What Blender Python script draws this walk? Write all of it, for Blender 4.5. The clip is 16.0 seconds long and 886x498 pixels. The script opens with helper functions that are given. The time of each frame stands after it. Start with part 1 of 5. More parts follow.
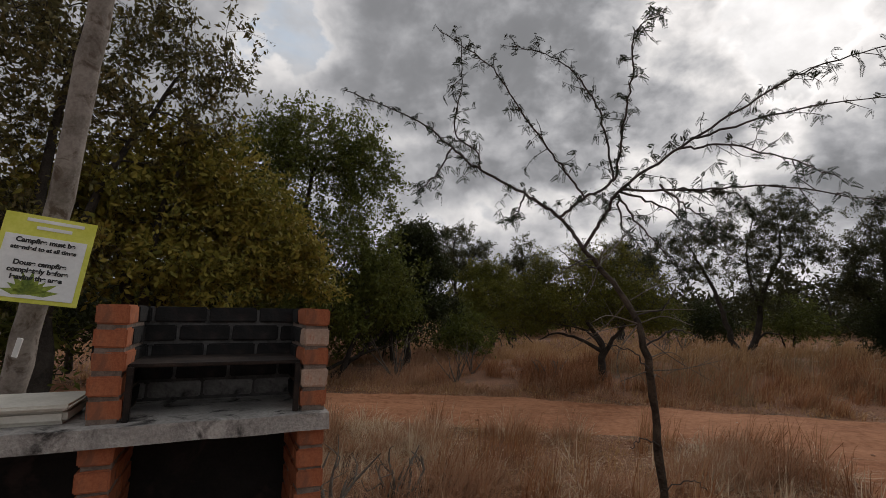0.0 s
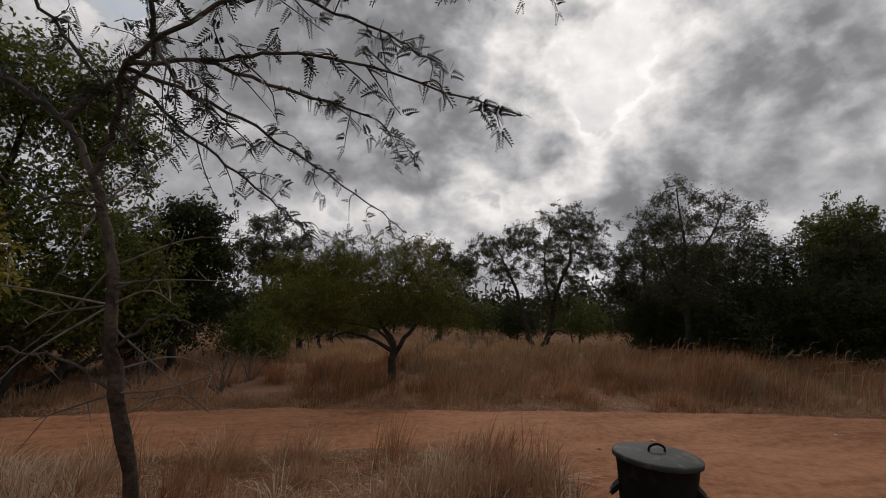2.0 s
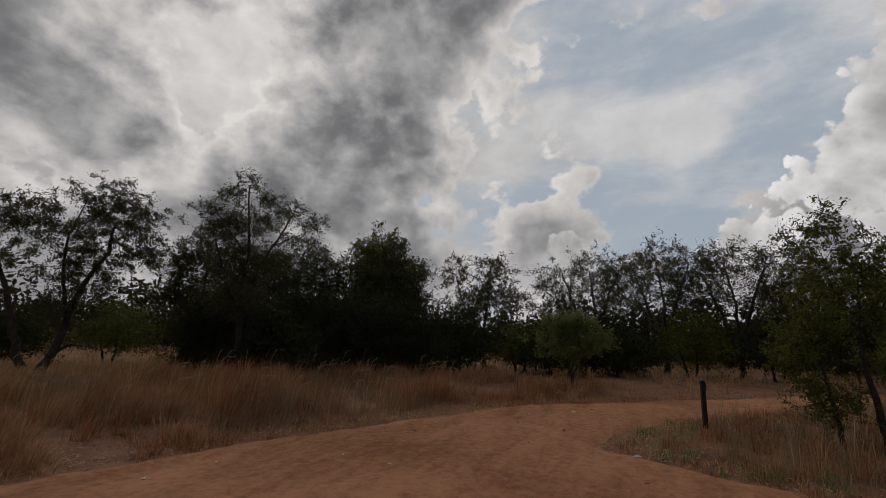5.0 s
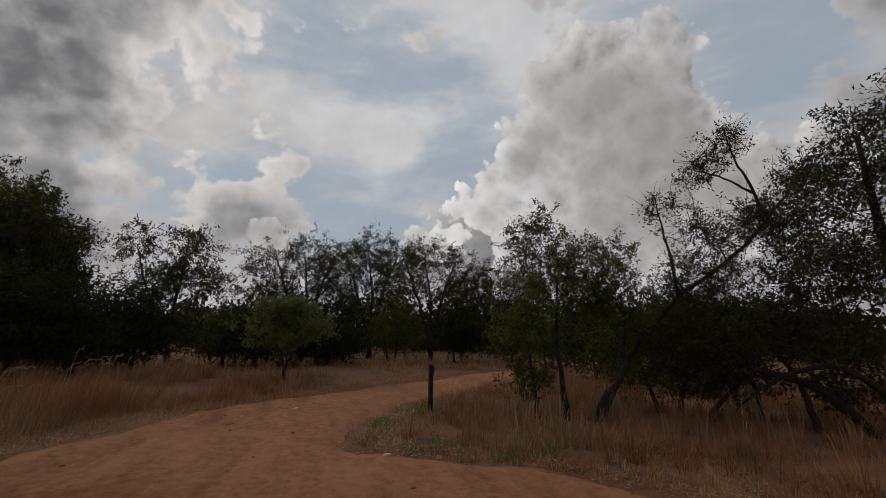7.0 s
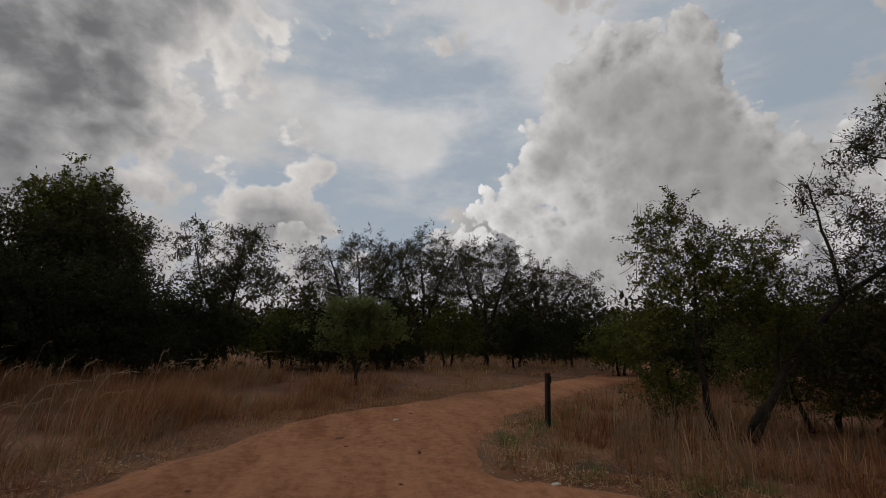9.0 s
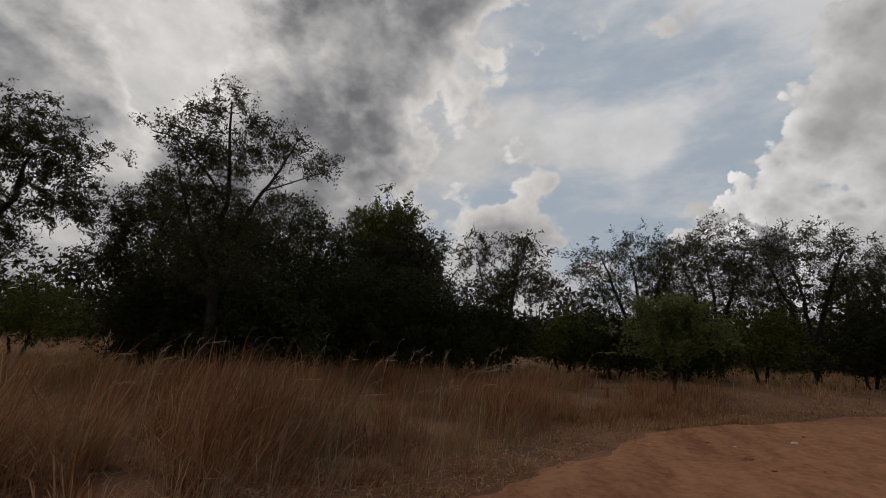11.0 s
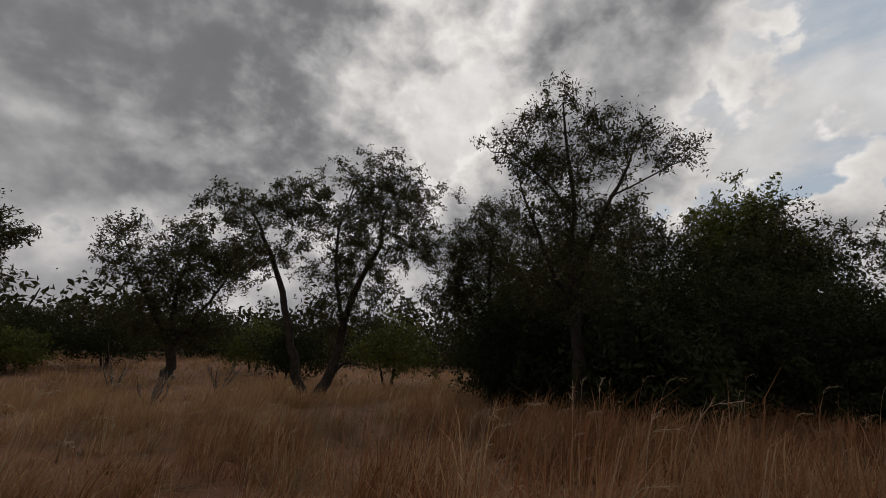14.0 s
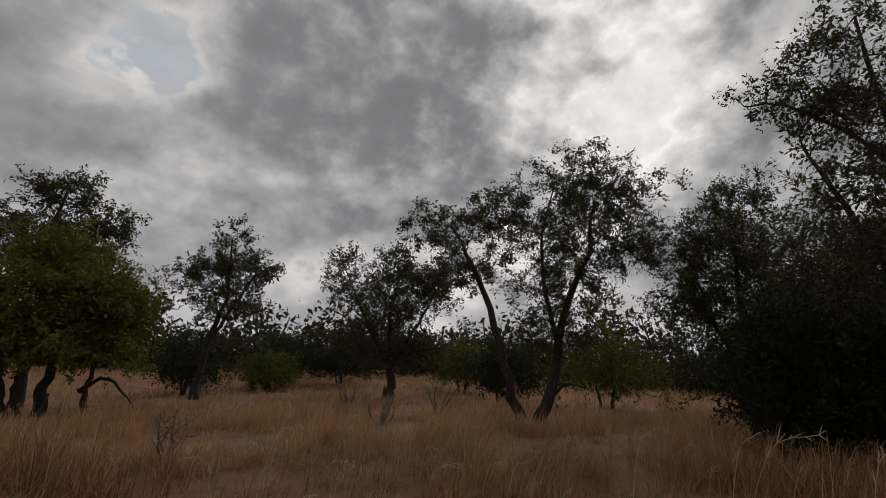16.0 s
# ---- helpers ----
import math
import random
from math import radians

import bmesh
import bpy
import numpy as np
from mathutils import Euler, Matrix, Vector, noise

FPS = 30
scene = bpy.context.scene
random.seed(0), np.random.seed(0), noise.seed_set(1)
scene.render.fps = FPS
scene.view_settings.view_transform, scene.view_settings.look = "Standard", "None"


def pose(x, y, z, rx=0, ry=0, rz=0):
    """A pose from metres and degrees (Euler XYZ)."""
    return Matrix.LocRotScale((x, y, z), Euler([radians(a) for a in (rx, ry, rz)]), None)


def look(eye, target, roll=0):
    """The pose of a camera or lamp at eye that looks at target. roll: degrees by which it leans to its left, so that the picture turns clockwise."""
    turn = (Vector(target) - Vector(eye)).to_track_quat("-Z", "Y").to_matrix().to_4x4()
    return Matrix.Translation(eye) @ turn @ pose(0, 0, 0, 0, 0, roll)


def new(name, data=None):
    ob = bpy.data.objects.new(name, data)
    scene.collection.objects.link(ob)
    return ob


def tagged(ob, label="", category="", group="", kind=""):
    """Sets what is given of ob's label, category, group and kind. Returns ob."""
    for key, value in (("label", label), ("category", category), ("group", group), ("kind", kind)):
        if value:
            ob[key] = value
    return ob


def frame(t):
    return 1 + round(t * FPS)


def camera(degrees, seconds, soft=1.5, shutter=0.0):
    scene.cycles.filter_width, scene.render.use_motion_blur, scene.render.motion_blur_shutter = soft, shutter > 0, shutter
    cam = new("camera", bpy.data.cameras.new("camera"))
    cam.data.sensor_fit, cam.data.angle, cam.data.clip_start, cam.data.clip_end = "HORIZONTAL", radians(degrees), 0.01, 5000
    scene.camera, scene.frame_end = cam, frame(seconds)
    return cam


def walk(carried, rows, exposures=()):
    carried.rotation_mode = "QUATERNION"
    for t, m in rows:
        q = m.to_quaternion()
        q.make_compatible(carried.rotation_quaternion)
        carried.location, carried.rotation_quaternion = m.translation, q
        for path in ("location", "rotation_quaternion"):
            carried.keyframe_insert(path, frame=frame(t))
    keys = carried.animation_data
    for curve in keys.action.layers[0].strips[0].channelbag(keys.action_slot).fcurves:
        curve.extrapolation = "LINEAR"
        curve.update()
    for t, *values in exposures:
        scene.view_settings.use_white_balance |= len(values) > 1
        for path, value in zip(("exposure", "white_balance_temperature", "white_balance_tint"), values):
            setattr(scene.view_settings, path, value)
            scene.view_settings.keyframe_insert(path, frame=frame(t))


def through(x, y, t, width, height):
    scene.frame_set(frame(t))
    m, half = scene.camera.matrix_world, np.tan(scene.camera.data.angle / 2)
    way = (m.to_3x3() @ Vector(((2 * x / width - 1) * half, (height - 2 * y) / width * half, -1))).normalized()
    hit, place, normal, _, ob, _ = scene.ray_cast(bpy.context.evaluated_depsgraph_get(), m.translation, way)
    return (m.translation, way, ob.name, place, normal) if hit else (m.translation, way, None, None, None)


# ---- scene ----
cam = camera(87.5, 16.0, 0.8)
METRES, EYE, TILT, LEAN, TURN = 11.7, 1.45, -1.5, -5.5, 0.0
ROWS = [
    (0.0, 0.0, 0.0, 0.0, 0.77, 9.61, 4.53),
    (0.5, 0.029, 0.0138, -0.0023, -1.17, 9.26, 4.59),
    (1.0, 0.054, 0.0356, -0.0071, -6.14, 8.62, 4.7),
    (1.5, 0.0766, 0.0564, -0.0092, -11.74, 8.55, 4.76),
    (2.0, 0.1056, 0.0698, -0.0121, -18.56, 8.12, 4.7),
    (2.5, 0.1268, 0.0892, -0.0146, -24.7, 7.24, 4.79),
    (3.0, 0.1449, 0.1064, -0.0159, -29.59, 7.59, 4.66),
    (3.5, 0.1736, 0.1128, -0.0186, -37.67, 7.17, 4.5),
    (4.0, 0.2039, 0.1249, -0.0239, -47.08, 6.42, 4.15),
    (4.5, 0.2323, 0.1411, -0.0267, -56.9, 6.57, 3.46),
    (5.0, 0.2649, 0.1528, -0.0285, -67.17, 6.25, 2.69),
    (7.5, 0.3811, 0.2378, -0.0438, -106.29, 4.01, -0.86),
    (8.0, 0.4047, 0.261, -0.0454, -106.57, 3.99, -0.99),
    (10.5, 0.4842, 0.4022, -0.0618, -79.25, 5.94, 0.74),
    (11.0, 0.4909, 0.4386, -0.0674, -72.33, 6.05, 1.27),
    (11.5, 0.5053, 0.476, -0.0678, -66.15, 6.44, 1.71),
    (12.0, 0.5142, 0.5068, -0.0676, -61.46, 6.93, 2.07),
    (12.5, 0.5209, 0.5379, -0.0644, -55.66, 7.47, 2.48),
    (13.0, 0.5372, 0.5703, -0.066, -49.42, 8.76, 2.87),
    (13.5, 0.5441, 0.6026, -0.0654, -44.55, 9.58, 3.17),
    (14.0, 0.5513, 0.6313, -0.0605, -38.8, 10.81, 3.44),
    (14.5, 0.5662, 0.6613, -0.0571, -33.08, 11.61, 3.63),
    (15.0, 0.5658, 0.6824, -0.0555, -28.66, 12.81, 3.79),
    (15.5, 0.5563, 0.7067, -0.0513, -22.69, 13.89, 3.94),
    (16.0, 0.5566, 0.7295, -0.054, -15.58, 14.37, 4.01),
]
walk(cam, [(t, pose(0, 0, EYE, TILT, LEAN, TURN) @ pose(METRES * x, METRES * y, METRES * z, 90 + pitch, roll, yaw)) for t, x, y, z, yaw, pitch, roll in ROWS],
     [(0, 0.7, 6500, 13), (1.5, 0.6, 6500, 13), (3.5, 0.28, 6600, 13), (5, 0.05, 6600, 12), (8, 0.05, 6600, 12), (12.5, 0.1, 6600, 12), (16, 0.42, 6600, 12)])

# ---------- world: broken overcast sky, sun behind thin cloud ----------
SUN_AZ, SUN_EL = radians(34), radians(34)


def direction(az, el):
    a, e = radians(az), radians(el)
    return Vector((math.sin(a) * math.cos(e), math.cos(a) * math.cos(e), math.sin(e)))


class Nodes:
    """Small shorthand for node trees."""

    def __init__(self, tree):
        self.tree, self.n, self.l = tree, tree.nodes, tree.links
        self.n.clear()

    def add(self, kind, **values):
        node = self.n.new(kind)
        for key, value in values.items():
            if isinstance(value, dict):
                for socket, v in value.items():
                    self.put(node.inputs[socket], v)
        return node

    def put(self, socket, v):
        if isinstance(v, bpy.types.NodeSocket):
            self.l.new(v, socket)
        else:
            socket.default_value = v

    def math(self, op, a, b=0.0, c=0.0, clamp=False):
        node = self.n.new("ShaderNodeMath")
        node.operation, node.use_clamp = op, clamp
        for i, v in enumerate((a, b, c)):
            self.put(node.inputs[i], v)
        return node.outputs[0]

    def vec(self, op, a, b=(0, 0, 0)):
        node = self.n.new("ShaderNodeVectorMath")
        node.operation = op
        self.put(node.inputs[0], a)
        if op == "SCALE":
            self.put(node.inputs["Scale"], b)
        else:
            self.put(node.inputs[1], b)
        return node.outputs["Value" if op in ("DOT_PRODUCT", "LENGTH") else "Vector"]

    def noise(self, vector, scale, detail=4.0, rough=0.5, distort=0.0):
        node = self.add("ShaderNodeTexNoise", values={"Vector": vector, "Scale": scale, "Detail": detail, "Roughness": rough, "Distortion": distort})
        return node.outputs["Fac"]

    def smooth(self, v, low, high, out_low=0.0, out_high=1.0):
        node = self.n.new("ShaderNodeMapRange")
        node.interpolation_type = "SMOOTHSTEP"
        for i, x in enumerate((v, low, high, out_low, out_high)):
            self.put(node.inputs[i], x)
        return node.outputs[0]

    def mix(self, fac, a, b, mode="MIX"):
        node = self.n.new("ShaderNodeMix")
        node.data_type, node.blend_type = "RGBA", mode
        self.put(node.inputs[0], fac)
        self.put(node.inputs[6], (*a, 1) if isinstance(a, tuple) and len(a) == 3 else a)
        self.put(node.inputs[7], (*b, 1) if isinstance(b, tuple) and len(b) == 3 else b)
        return node.outputs[2]


world = bpy.data.worlds.new("sky")
scene.world = world
world.use_nodes = True
w = Nodes(world.node_tree)
way = w.add("ShaderNodeTexCoord").outputs["Generated"]
nishita = w.n.new("ShaderNodeTexSky")
nishita.sky_type, nishita.sun_disc = "NISHITA", False
nishita.sun_elevation, nishita.sun_rotation = SUN_EL, SUN_AZ
nishita.dust_density = 2.0
sep = w.add("ShaderNodeSeparateXYZ", values={0: way})
def lobe(az, el, narrow):
    """1 in that direction, falling off round it."""
    d = w.vec("DOT_PRODUCT", way, tuple(direction(az, el)))
    return w.math("EXPONENT", w.math("MULTIPLY", w.math("SUBTRACT", d, 1.0), narrow))


def field(items):
    """Sum of lobes (bearing, height, narrowness, amount)."""
    out = 0.0
    for az, el, narrow, amount in items:
        out = w.math("ADD", out, w.math("MULTIPLY", lobe(az, el, narrow), amount))
    return out


def cells(vector, scale, detail, smoothness):
    node = w.n.new("ShaderNodeTexVoronoi")
    node.feature, node.normalize = "SMOOTH_F1", True
    for socket, v in (("Vector", vector), ("Scale", scale), ("Detail", detail), ("Roughness", 0.5), ("Smoothness", smoothness)):
        w.put(node.inputs[socket], v)
    return w.math("SUBTRACT", 1.0, node.outputs["Distance"])


def stir(vector, scale, amount, detail):
    turned = w.add("ShaderNodeTexNoise", values={"Vector": vector, "Scale": scale, "Detail": detail, "Roughness": 0.6}).outputs["Color"]
    return w.vec("ADD", vector, w.vec("SCALE", w.vec("SUBTRACT", turned, (0.5, 0.5, 0.5)), amount))


def grey(level):
    return w.add("ShaderNodeCombineXYZ", values={0: level, 1: level, 2: level}).outputs[0]


def billows(vector):
    """Heaped cloud: broad masses with smaller rounded heads on them."""
    return w.math("ADD", w.math("MULTIPLY", w.noise(vector, 5.0, 7.0, 0.54), 0.62), w.math("MULTIPLY", cells(vector, 9.0, 3.0, 0.6), 0.38))


flat_way = w.vec("MULTIPLY", way, (1.0, 1.0, 1.3))
stirred = stir(stir(flat_way, 3.0, 0.05, 2.0), 14.0, 0.018, 3.0)
glow = lobe(38, 31, 13)
glow_wide = lobe(44, 30, 4.0)
# where the low cloud is heavy, and where it parts
heavy = field([(1, 29, 34, 0.15), (12, 25, 90, 0.07), (13, 38, 60, 0.08), (-13, 20, 150, 0.09), (5, 20, 200, 0.05), (-34, 33, 80, 0.12), (62, 20, 90, 0.14),
               (66, 25, 150, 0.07), (43, 20, 260, 0.08), (31, 20, 200, 0.06), (52, 37, 120, 0.06), (58, 27, 200, 0.05), (46, 13, 120, 0.05)])
parts = field([(36, 30, 40, 0.12), (-23, 26, 170, 0.13), (-19, 34, 220, 0.12), (4, 13, 260, 0.10), (-8, 11, 260, 0.09), (22, 16, 500, 0.07), (50, 24, 260, 0.05),
               (84, 27, 44, 0.24), (98, 24, 40, 0.26), (90, 14, 70, 0.2), (110, 34, 30, 0.2), (125, 25, 30, 0.2), (142, 26, 120, 0.34), (76, 17, 200, 0.07)])
mass = billows(stirred)
ahead = billows(w.vec("ADD", stirred, tuple(direction(38, 32) * 0.05)))
relief = w.math("SUBTRACT", mass, ahead)
dens = w.math("SUBTRACT", w.math("ADD", w.math("MULTIPLY", w.math("SUBTRACT", mass, 0.535), 2.3), w.math("MULTIPLY", heavy, 1.1)), w.math("MULTIPLY", parts, 1.25))
there = w.smooth(dens, -0.13, -0.04)
thin = w.smooth(dens, -0.14, 0.36, 1.0, 0.0)
thin = w.math("ADD", w.math("MULTIPLY", thin, 0.45), w.math("MULTIPLY", w.math("MULTIPLY", thin, thin), 0.55))
curl = w.math("SUBTRACT", w.noise(stirred, 14.0, 5.0, 0.55), 0.5)
level = w.math("ADD", 1.62, w.math("MULTIPLY", thin, w.math("ADD", 2.1, w.math("MULTIPLY", glow_wide, 3.1))))
level = w.math("ADD", level, w.math("MULTIPLY", relief, w.math("ADD", 6.0, w.math("MULTIPLY", glow_wide, 11.0))))
level = w.math("ADD", level, w.math("MULTIPLY", curl, w.math("ADD", 1.0, w.math("MULTIPLY", glow, 4.0))))
level = w.math("SUBTRACT", level, 1.5)
level = w.math("ADD", 1.25, w.math("MULTIPLY", 0.5, w.math("ADD", level, w.math("SQRT", w.math("ADD", w.math("MULTIPLY", level, level), 0.25)))))
level = w.math("MINIMUM", level, 6.2)
tint = w.mix(w.smooth(level, 1.3, 5.0), (0.975, 1.0, 1.03), (1.02, 1.0, 0.965))
low_cloud = w.mix(1.0, tint, grey(level), "MULTIPLY")
# high thin veil with blue between
streaks = w.vec("MULTIPLY", way, (1.0, 1.0, 2.6))
veil = w.noise(stir(streaks, 2.5, 0.12, 3.0), 2.6, 7.0, 0.58)
veil = w.math("ADD", veil, field([(78, 25, 260, 0.1), (86, 24, 260, 0.12), (94, 22.5, 260, 0.1), (118, 36, 60, 0.2), (80, 18, 170, -0.12), (92, 18, 200, -0.06), (90, 32, 90, -0.07), (101, 30, 90, -0.08), (141, 26, 160, -0.14), (20, 25, 4, 0.16)]))
veil = w.smooth(veil, 0.36, 0.62, 0.12, 1.0)
high = w.math("ADD", w.math("ADD", 3.1, w.math("MULTIPLY", glow, 1.9)), w.math("ADD", w.math("MULTIPLY", curl, w.math("ADD", 1.0, w.math("MULTIPLY", glow_wide, 3.0))), w.math("MULTIPLY", lobe(105, 28, 5), 2.1)))
blue = w.mix(0.7, w.mix(1.0, nishita.outputs[0], (0.4, 0.4, 0.4), "MULTIPLY"), (3.3, 4.05, 4.75))
sky = w.mix(veil, blue, w.mix(1.0, w.mix(glow_wide, (0.97, 1.0, 1.03), (1.01, 1.0, 0.97)), grey(high), "MULTIPLY"))
sky = w.mix(there, sky, low_cloud)
# bright heaped clouds low in the east
lumpy = stir(stir(way, 5.0, 0.05, 2.0), 22.0, 0.014, 3.0)
heads = cells(lumpy, 17.0, 3.5, 0.35)
tower = field([(130, 16, 30, 0.75), (113, 21, 300, 0.4), (107.5, 15.5, 400, 0.4), (101, 11.5, 500, 0.42), (117, 28, 160, 0.36), (130, 30, 50, 0.36), (150, 14, 60, 0.35),
               (115, 6, 70, 0.5), (96, 5, 120, 0.42), (81, 11.5, 700, 0.45), (85, 9.5, 500, 0.35), (76, 6, 150, 0.4), (60, 4, 90, 0.3), (142, 27, 170, -0.7)])
tower = w.math("ADD", tower, w.math("MULTIPLY", w.math("SUBTRACT", heads, 0.75), 1.05))
edge = w.smooth(tower, 0.40, 0.45)
front = w.math("SUBTRACT", heads, cells(w.vec("ADD", lumpy, tuple(direction(40, 40) * 0.025)), 17.0, 3.5, 0.35))
lit = w.smooth(tower, 0.42, 0.85, 1.0, 0.0)
white = w.math("ADD", 2.75, w.math("MULTIPLY", lit, w.math("ADD", 1.2, w.math("MULTIPLY", lobe(106, 19, 40), 2.2))))
white = w.math("ADD", white, w.math("MULTIPLY", front, w.math("ADD", 2.5, w.math("MULTIPLY", lit, 7.0))))
white = w.math("MINIMUM", w.math("MAXIMUM", white, 2.3), 7.2)
sky = w.mix(edge, sky, w.mix(1.0, (1.0, 1.0, 0.985), grey(white), "MULTIPLY"))
haze = w.smooth(sep.outputs[2], 0.0, 0.25, 0.35, 0.0)
sky = w.mix(haze, sky, (4.0, 3.95, 4.05))
back = w.add("ShaderNodeBackground", values={"Color": sky, "Strength": 0.108})
w.l.new(back.outputs[0], w.add("ShaderNodeOutputWorld").inputs[0])

sun = new("sun", bpy.data.lights.new("sun", "SUN"))
sun.data.energy, sun.data.angle, sun.data.color = 0.5, radians(14), (1.0, 0.94, 0.86)
sun.matrix_world = look(direction(34, 34) * 50, (0, 0, 0))

# ---------- materials ----------


def material(name, rough=0.8, metal=0.0):
    m = bpy.data.materials.new(name)
    m.use_nodes = True
    n = Nodes(m.node_tree)
    b = n.add("ShaderNodeBsdfPrincipled", values={"Roughness": rough, "Metallic": metal})
    out = n.add("ShaderNodeOutputMaterial")
    n.l.new(b.outputs[0], out.inputs[0])
    n.place = n.add("ShaderNodeTexCoord").outputs["Object"]
    return m, n, b, out


def bump(n, b, height, strength=0.4, distance=0.01):
    node = n.add("ShaderNodeBump", values={"Height": height, "Strength": strength, "Distance": distance})
    n.l.new(node.outputs[0], b.inputs["Normal"])


def surface(name, dark, light, scale, rough=0.85, fine=40.0, relief=0.4, depth=0.01, metal=0.0, stain=None, stain_scale=3.0, spec=0.3):
    """Two tones mixed at two scales, with fine relief; stain: a third tone in patches."""
    m, n, b, _ = material(name, rough, metal)
    big = n.noise(n.place, scale, 5.0, 0.6, 0.3)
    small = n.noise(n.place, scale * fine, 4.0, 0.6)
    both = n.math("ADD", n.math("MULTIPLY", big, 0.65), n.math("MULTIPLY", small, 0.35))
    colour = n.mix(n.smooth(both, 0.33, 0.67), dark, light)
    if stain:
        colour = n.mix(n.smooth(n.noise(n.place, stain_scale, 6.0, 0.65, 0.6), 0.5, 0.68), colour, stain)
    n.put(b.inputs["Base Color"], colour)
    bump(n, b, small, relief, depth)
    b.inputs["Specular IOR Level"].default_value = spec
    return m


def foliage(name, tones, glossy=0.6, through=0.28):
    """Leaves: each of its own tone, letting some light through."""
    m, n, b, out = material(name, glossy)
    one = n.add("ShaderNodeNewGeometry").outputs["Random Per Island"]
    patch = n.noise(n.place, 0.9, 2.0)
    pick = n.math("ADD", n.math("MULTIPLY", one, 0.6), n.math("MULTIPLY", n.smooth(patch, 0.3, 0.7), 0.4))
    ramp = n.n.new("ShaderNodeValToRGB")
    while len(ramp.color_ramp.elements) < len(tones):
        ramp.color_ramp.elements.new(0.5)
    for i, t in enumerate(tones):
        ramp.color_ramp.elements[i].position = i / (len(tones) - 1)
        ramp.color_ramp.elements[i].color = (*t, 1)
    n.l.new(pick, ramp.inputs[0])
    n.l.new(ramp.outputs[0], b.inputs["Base Color"])
    b.inputs["Specular IOR Level"].default_value = 0.14
    thin = n.add("ShaderNodeBsdfTranslucent", values={"Color": ramp.outputs[0]})
    both = n.add("ShaderNodeMixShader", values={0: through, 1: b.outputs[0], 2: thin.outputs[0]})
    n.l.new(both.outputs[0], out.inputs[0])
    return m


LEAF_GREEN = foliage("leaf_green", [(0.058, 0.072, 0.016), (0.104, 0.12, 0.025), (0.16, 0.165, 0.036)])
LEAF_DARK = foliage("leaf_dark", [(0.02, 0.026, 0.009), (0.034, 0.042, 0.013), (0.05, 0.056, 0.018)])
LEAF_BROWN = foliage("leaf_brown", [(0.065, 0.066, 0.025), (0.12, 0.105, 0.04), (0.2, 0.15, 0.062)])
LEAF_OLIVE = foliage("leaf_olive", [(0.065, 0.072, 0.012), (0.12, 0.122, 0.02), (0.19, 0.17, 0.03)], 0.5, 0.34)
LEAF_AUTUMN = foliage("leaf_autumn", [(0.1, 0.105, 0.022), (0.2, 0.18, 0.036), (0.32, 0.26, 0.052), (0.22, 0.145, 0.04)], 0.5, 0.36)
LEAF_PALE = foliage("leaf_pale", [(0.1, 0.125, 0.045), (0.16, 0.19, 0.065), (0.22, 0.24, 0.09)])
LEAF_FAR = foliage("leaf_far", [(0.024, 0.027, 0.011), (0.042, 0.043, 0.016), (0.068, 0.062, 0.023)])
LEAF_GREY = foliage("leaf_grey", [(0.042, 0.046, 0.02), (0.066, 0.068, 0.028), (0.1, 0.092, 0.042)])
LEAF_SAPLING = foliage("leaf_sapling", [(0.014, 0.02, 0.010), (0.024, 0.034, 0.016), (0.038, 0.05, 0.022)], 0.6, 0.12)
GRASS_DRY = foliage("grass_dry", [(0.2, 0.11, 0.05), (0.4, 0.24, 0.115), (0.55, 0.36, 0.19), (0.35, 0.185, 0.088), (0.68, 0.5, 0.29)], 0.7, 0.3)
GRASS_BROWN = foliage("grass_brown", [(0.24, 0.136, 0.08), (0.46, 0.28, 0.175), (0.37, 0.2, 0.118), (0.66, 0.47, 0.31)], 0.75, 0.28)
GRASS_RED = foliage("grass_red", [(0.15, 0.062, 0.03), (0.27, 0.12, 0.056), (0.38, 0.19, 0.095), (0.5, 0.345, 0.2)], 0.7, 0.3)
GRASS_PALE = foliage("grass_pale", [(0.156, 0.1, 0.056), (0.31, 0.215, 0.128), (0.24, 0.165, 0.09), (0.52, 0.41, 0.27)], 0.7, 0.3)
PLUME = foliage("seed_plume", [(0.42, 0.31, 0.2), (0.6, 0.47, 0.33), (0.75, 0.63, 0.48)], 0.7, 0.35)
LITTER = foliage("litter", [(0.15, 0.07, 0.033), (0.28, 0.135, 0.065), (0.42, 0.26, 0.15), (0.55, 0.42, 0.3)], 0.7, 0.1)
BARK = surface("bark", (0.018, 0.015, 0.012), (0.06, 0.049, 0.039), 6, 0.95, 9, 0.9, 0.02)
BARK_PALE = surface("bark_pale", (0.028, 0.02, 0.015), (0.095, 0.072, 0.053), 14, 0.9, 6, 1.0, 0.01, stain=(0.02, 0.015, 0.012), stain_scale=22, spec=0.15)
TWIG = surface("twig", (0.035, 0.03, 0.028), (0.09, 0.075, 0.066), 8, 0.9, 6, 0.3)
DEADWOOD = surface("deadwood", (0.08, 0.065, 0.05), (0.22, 0.19, 0.16), 9, 0.95, 8, 0.6)
SOIL = surface("soil", (0.15, 0.068, 0.036), (0.28, 0.14, 0.08), 0.8, 0.95, 30, 0.8, 0.03, stain=(0.115, 0.074, 0.045), stain_scale=1.3)
BRICK = surface("brick", (0.25, 0.075, 0.035), (0.42, 0.15, 0.07), 9, 0.9, 14, 0.7, 0.004, stain=(0.2, 0.085, 0.05), stain_scale=7)
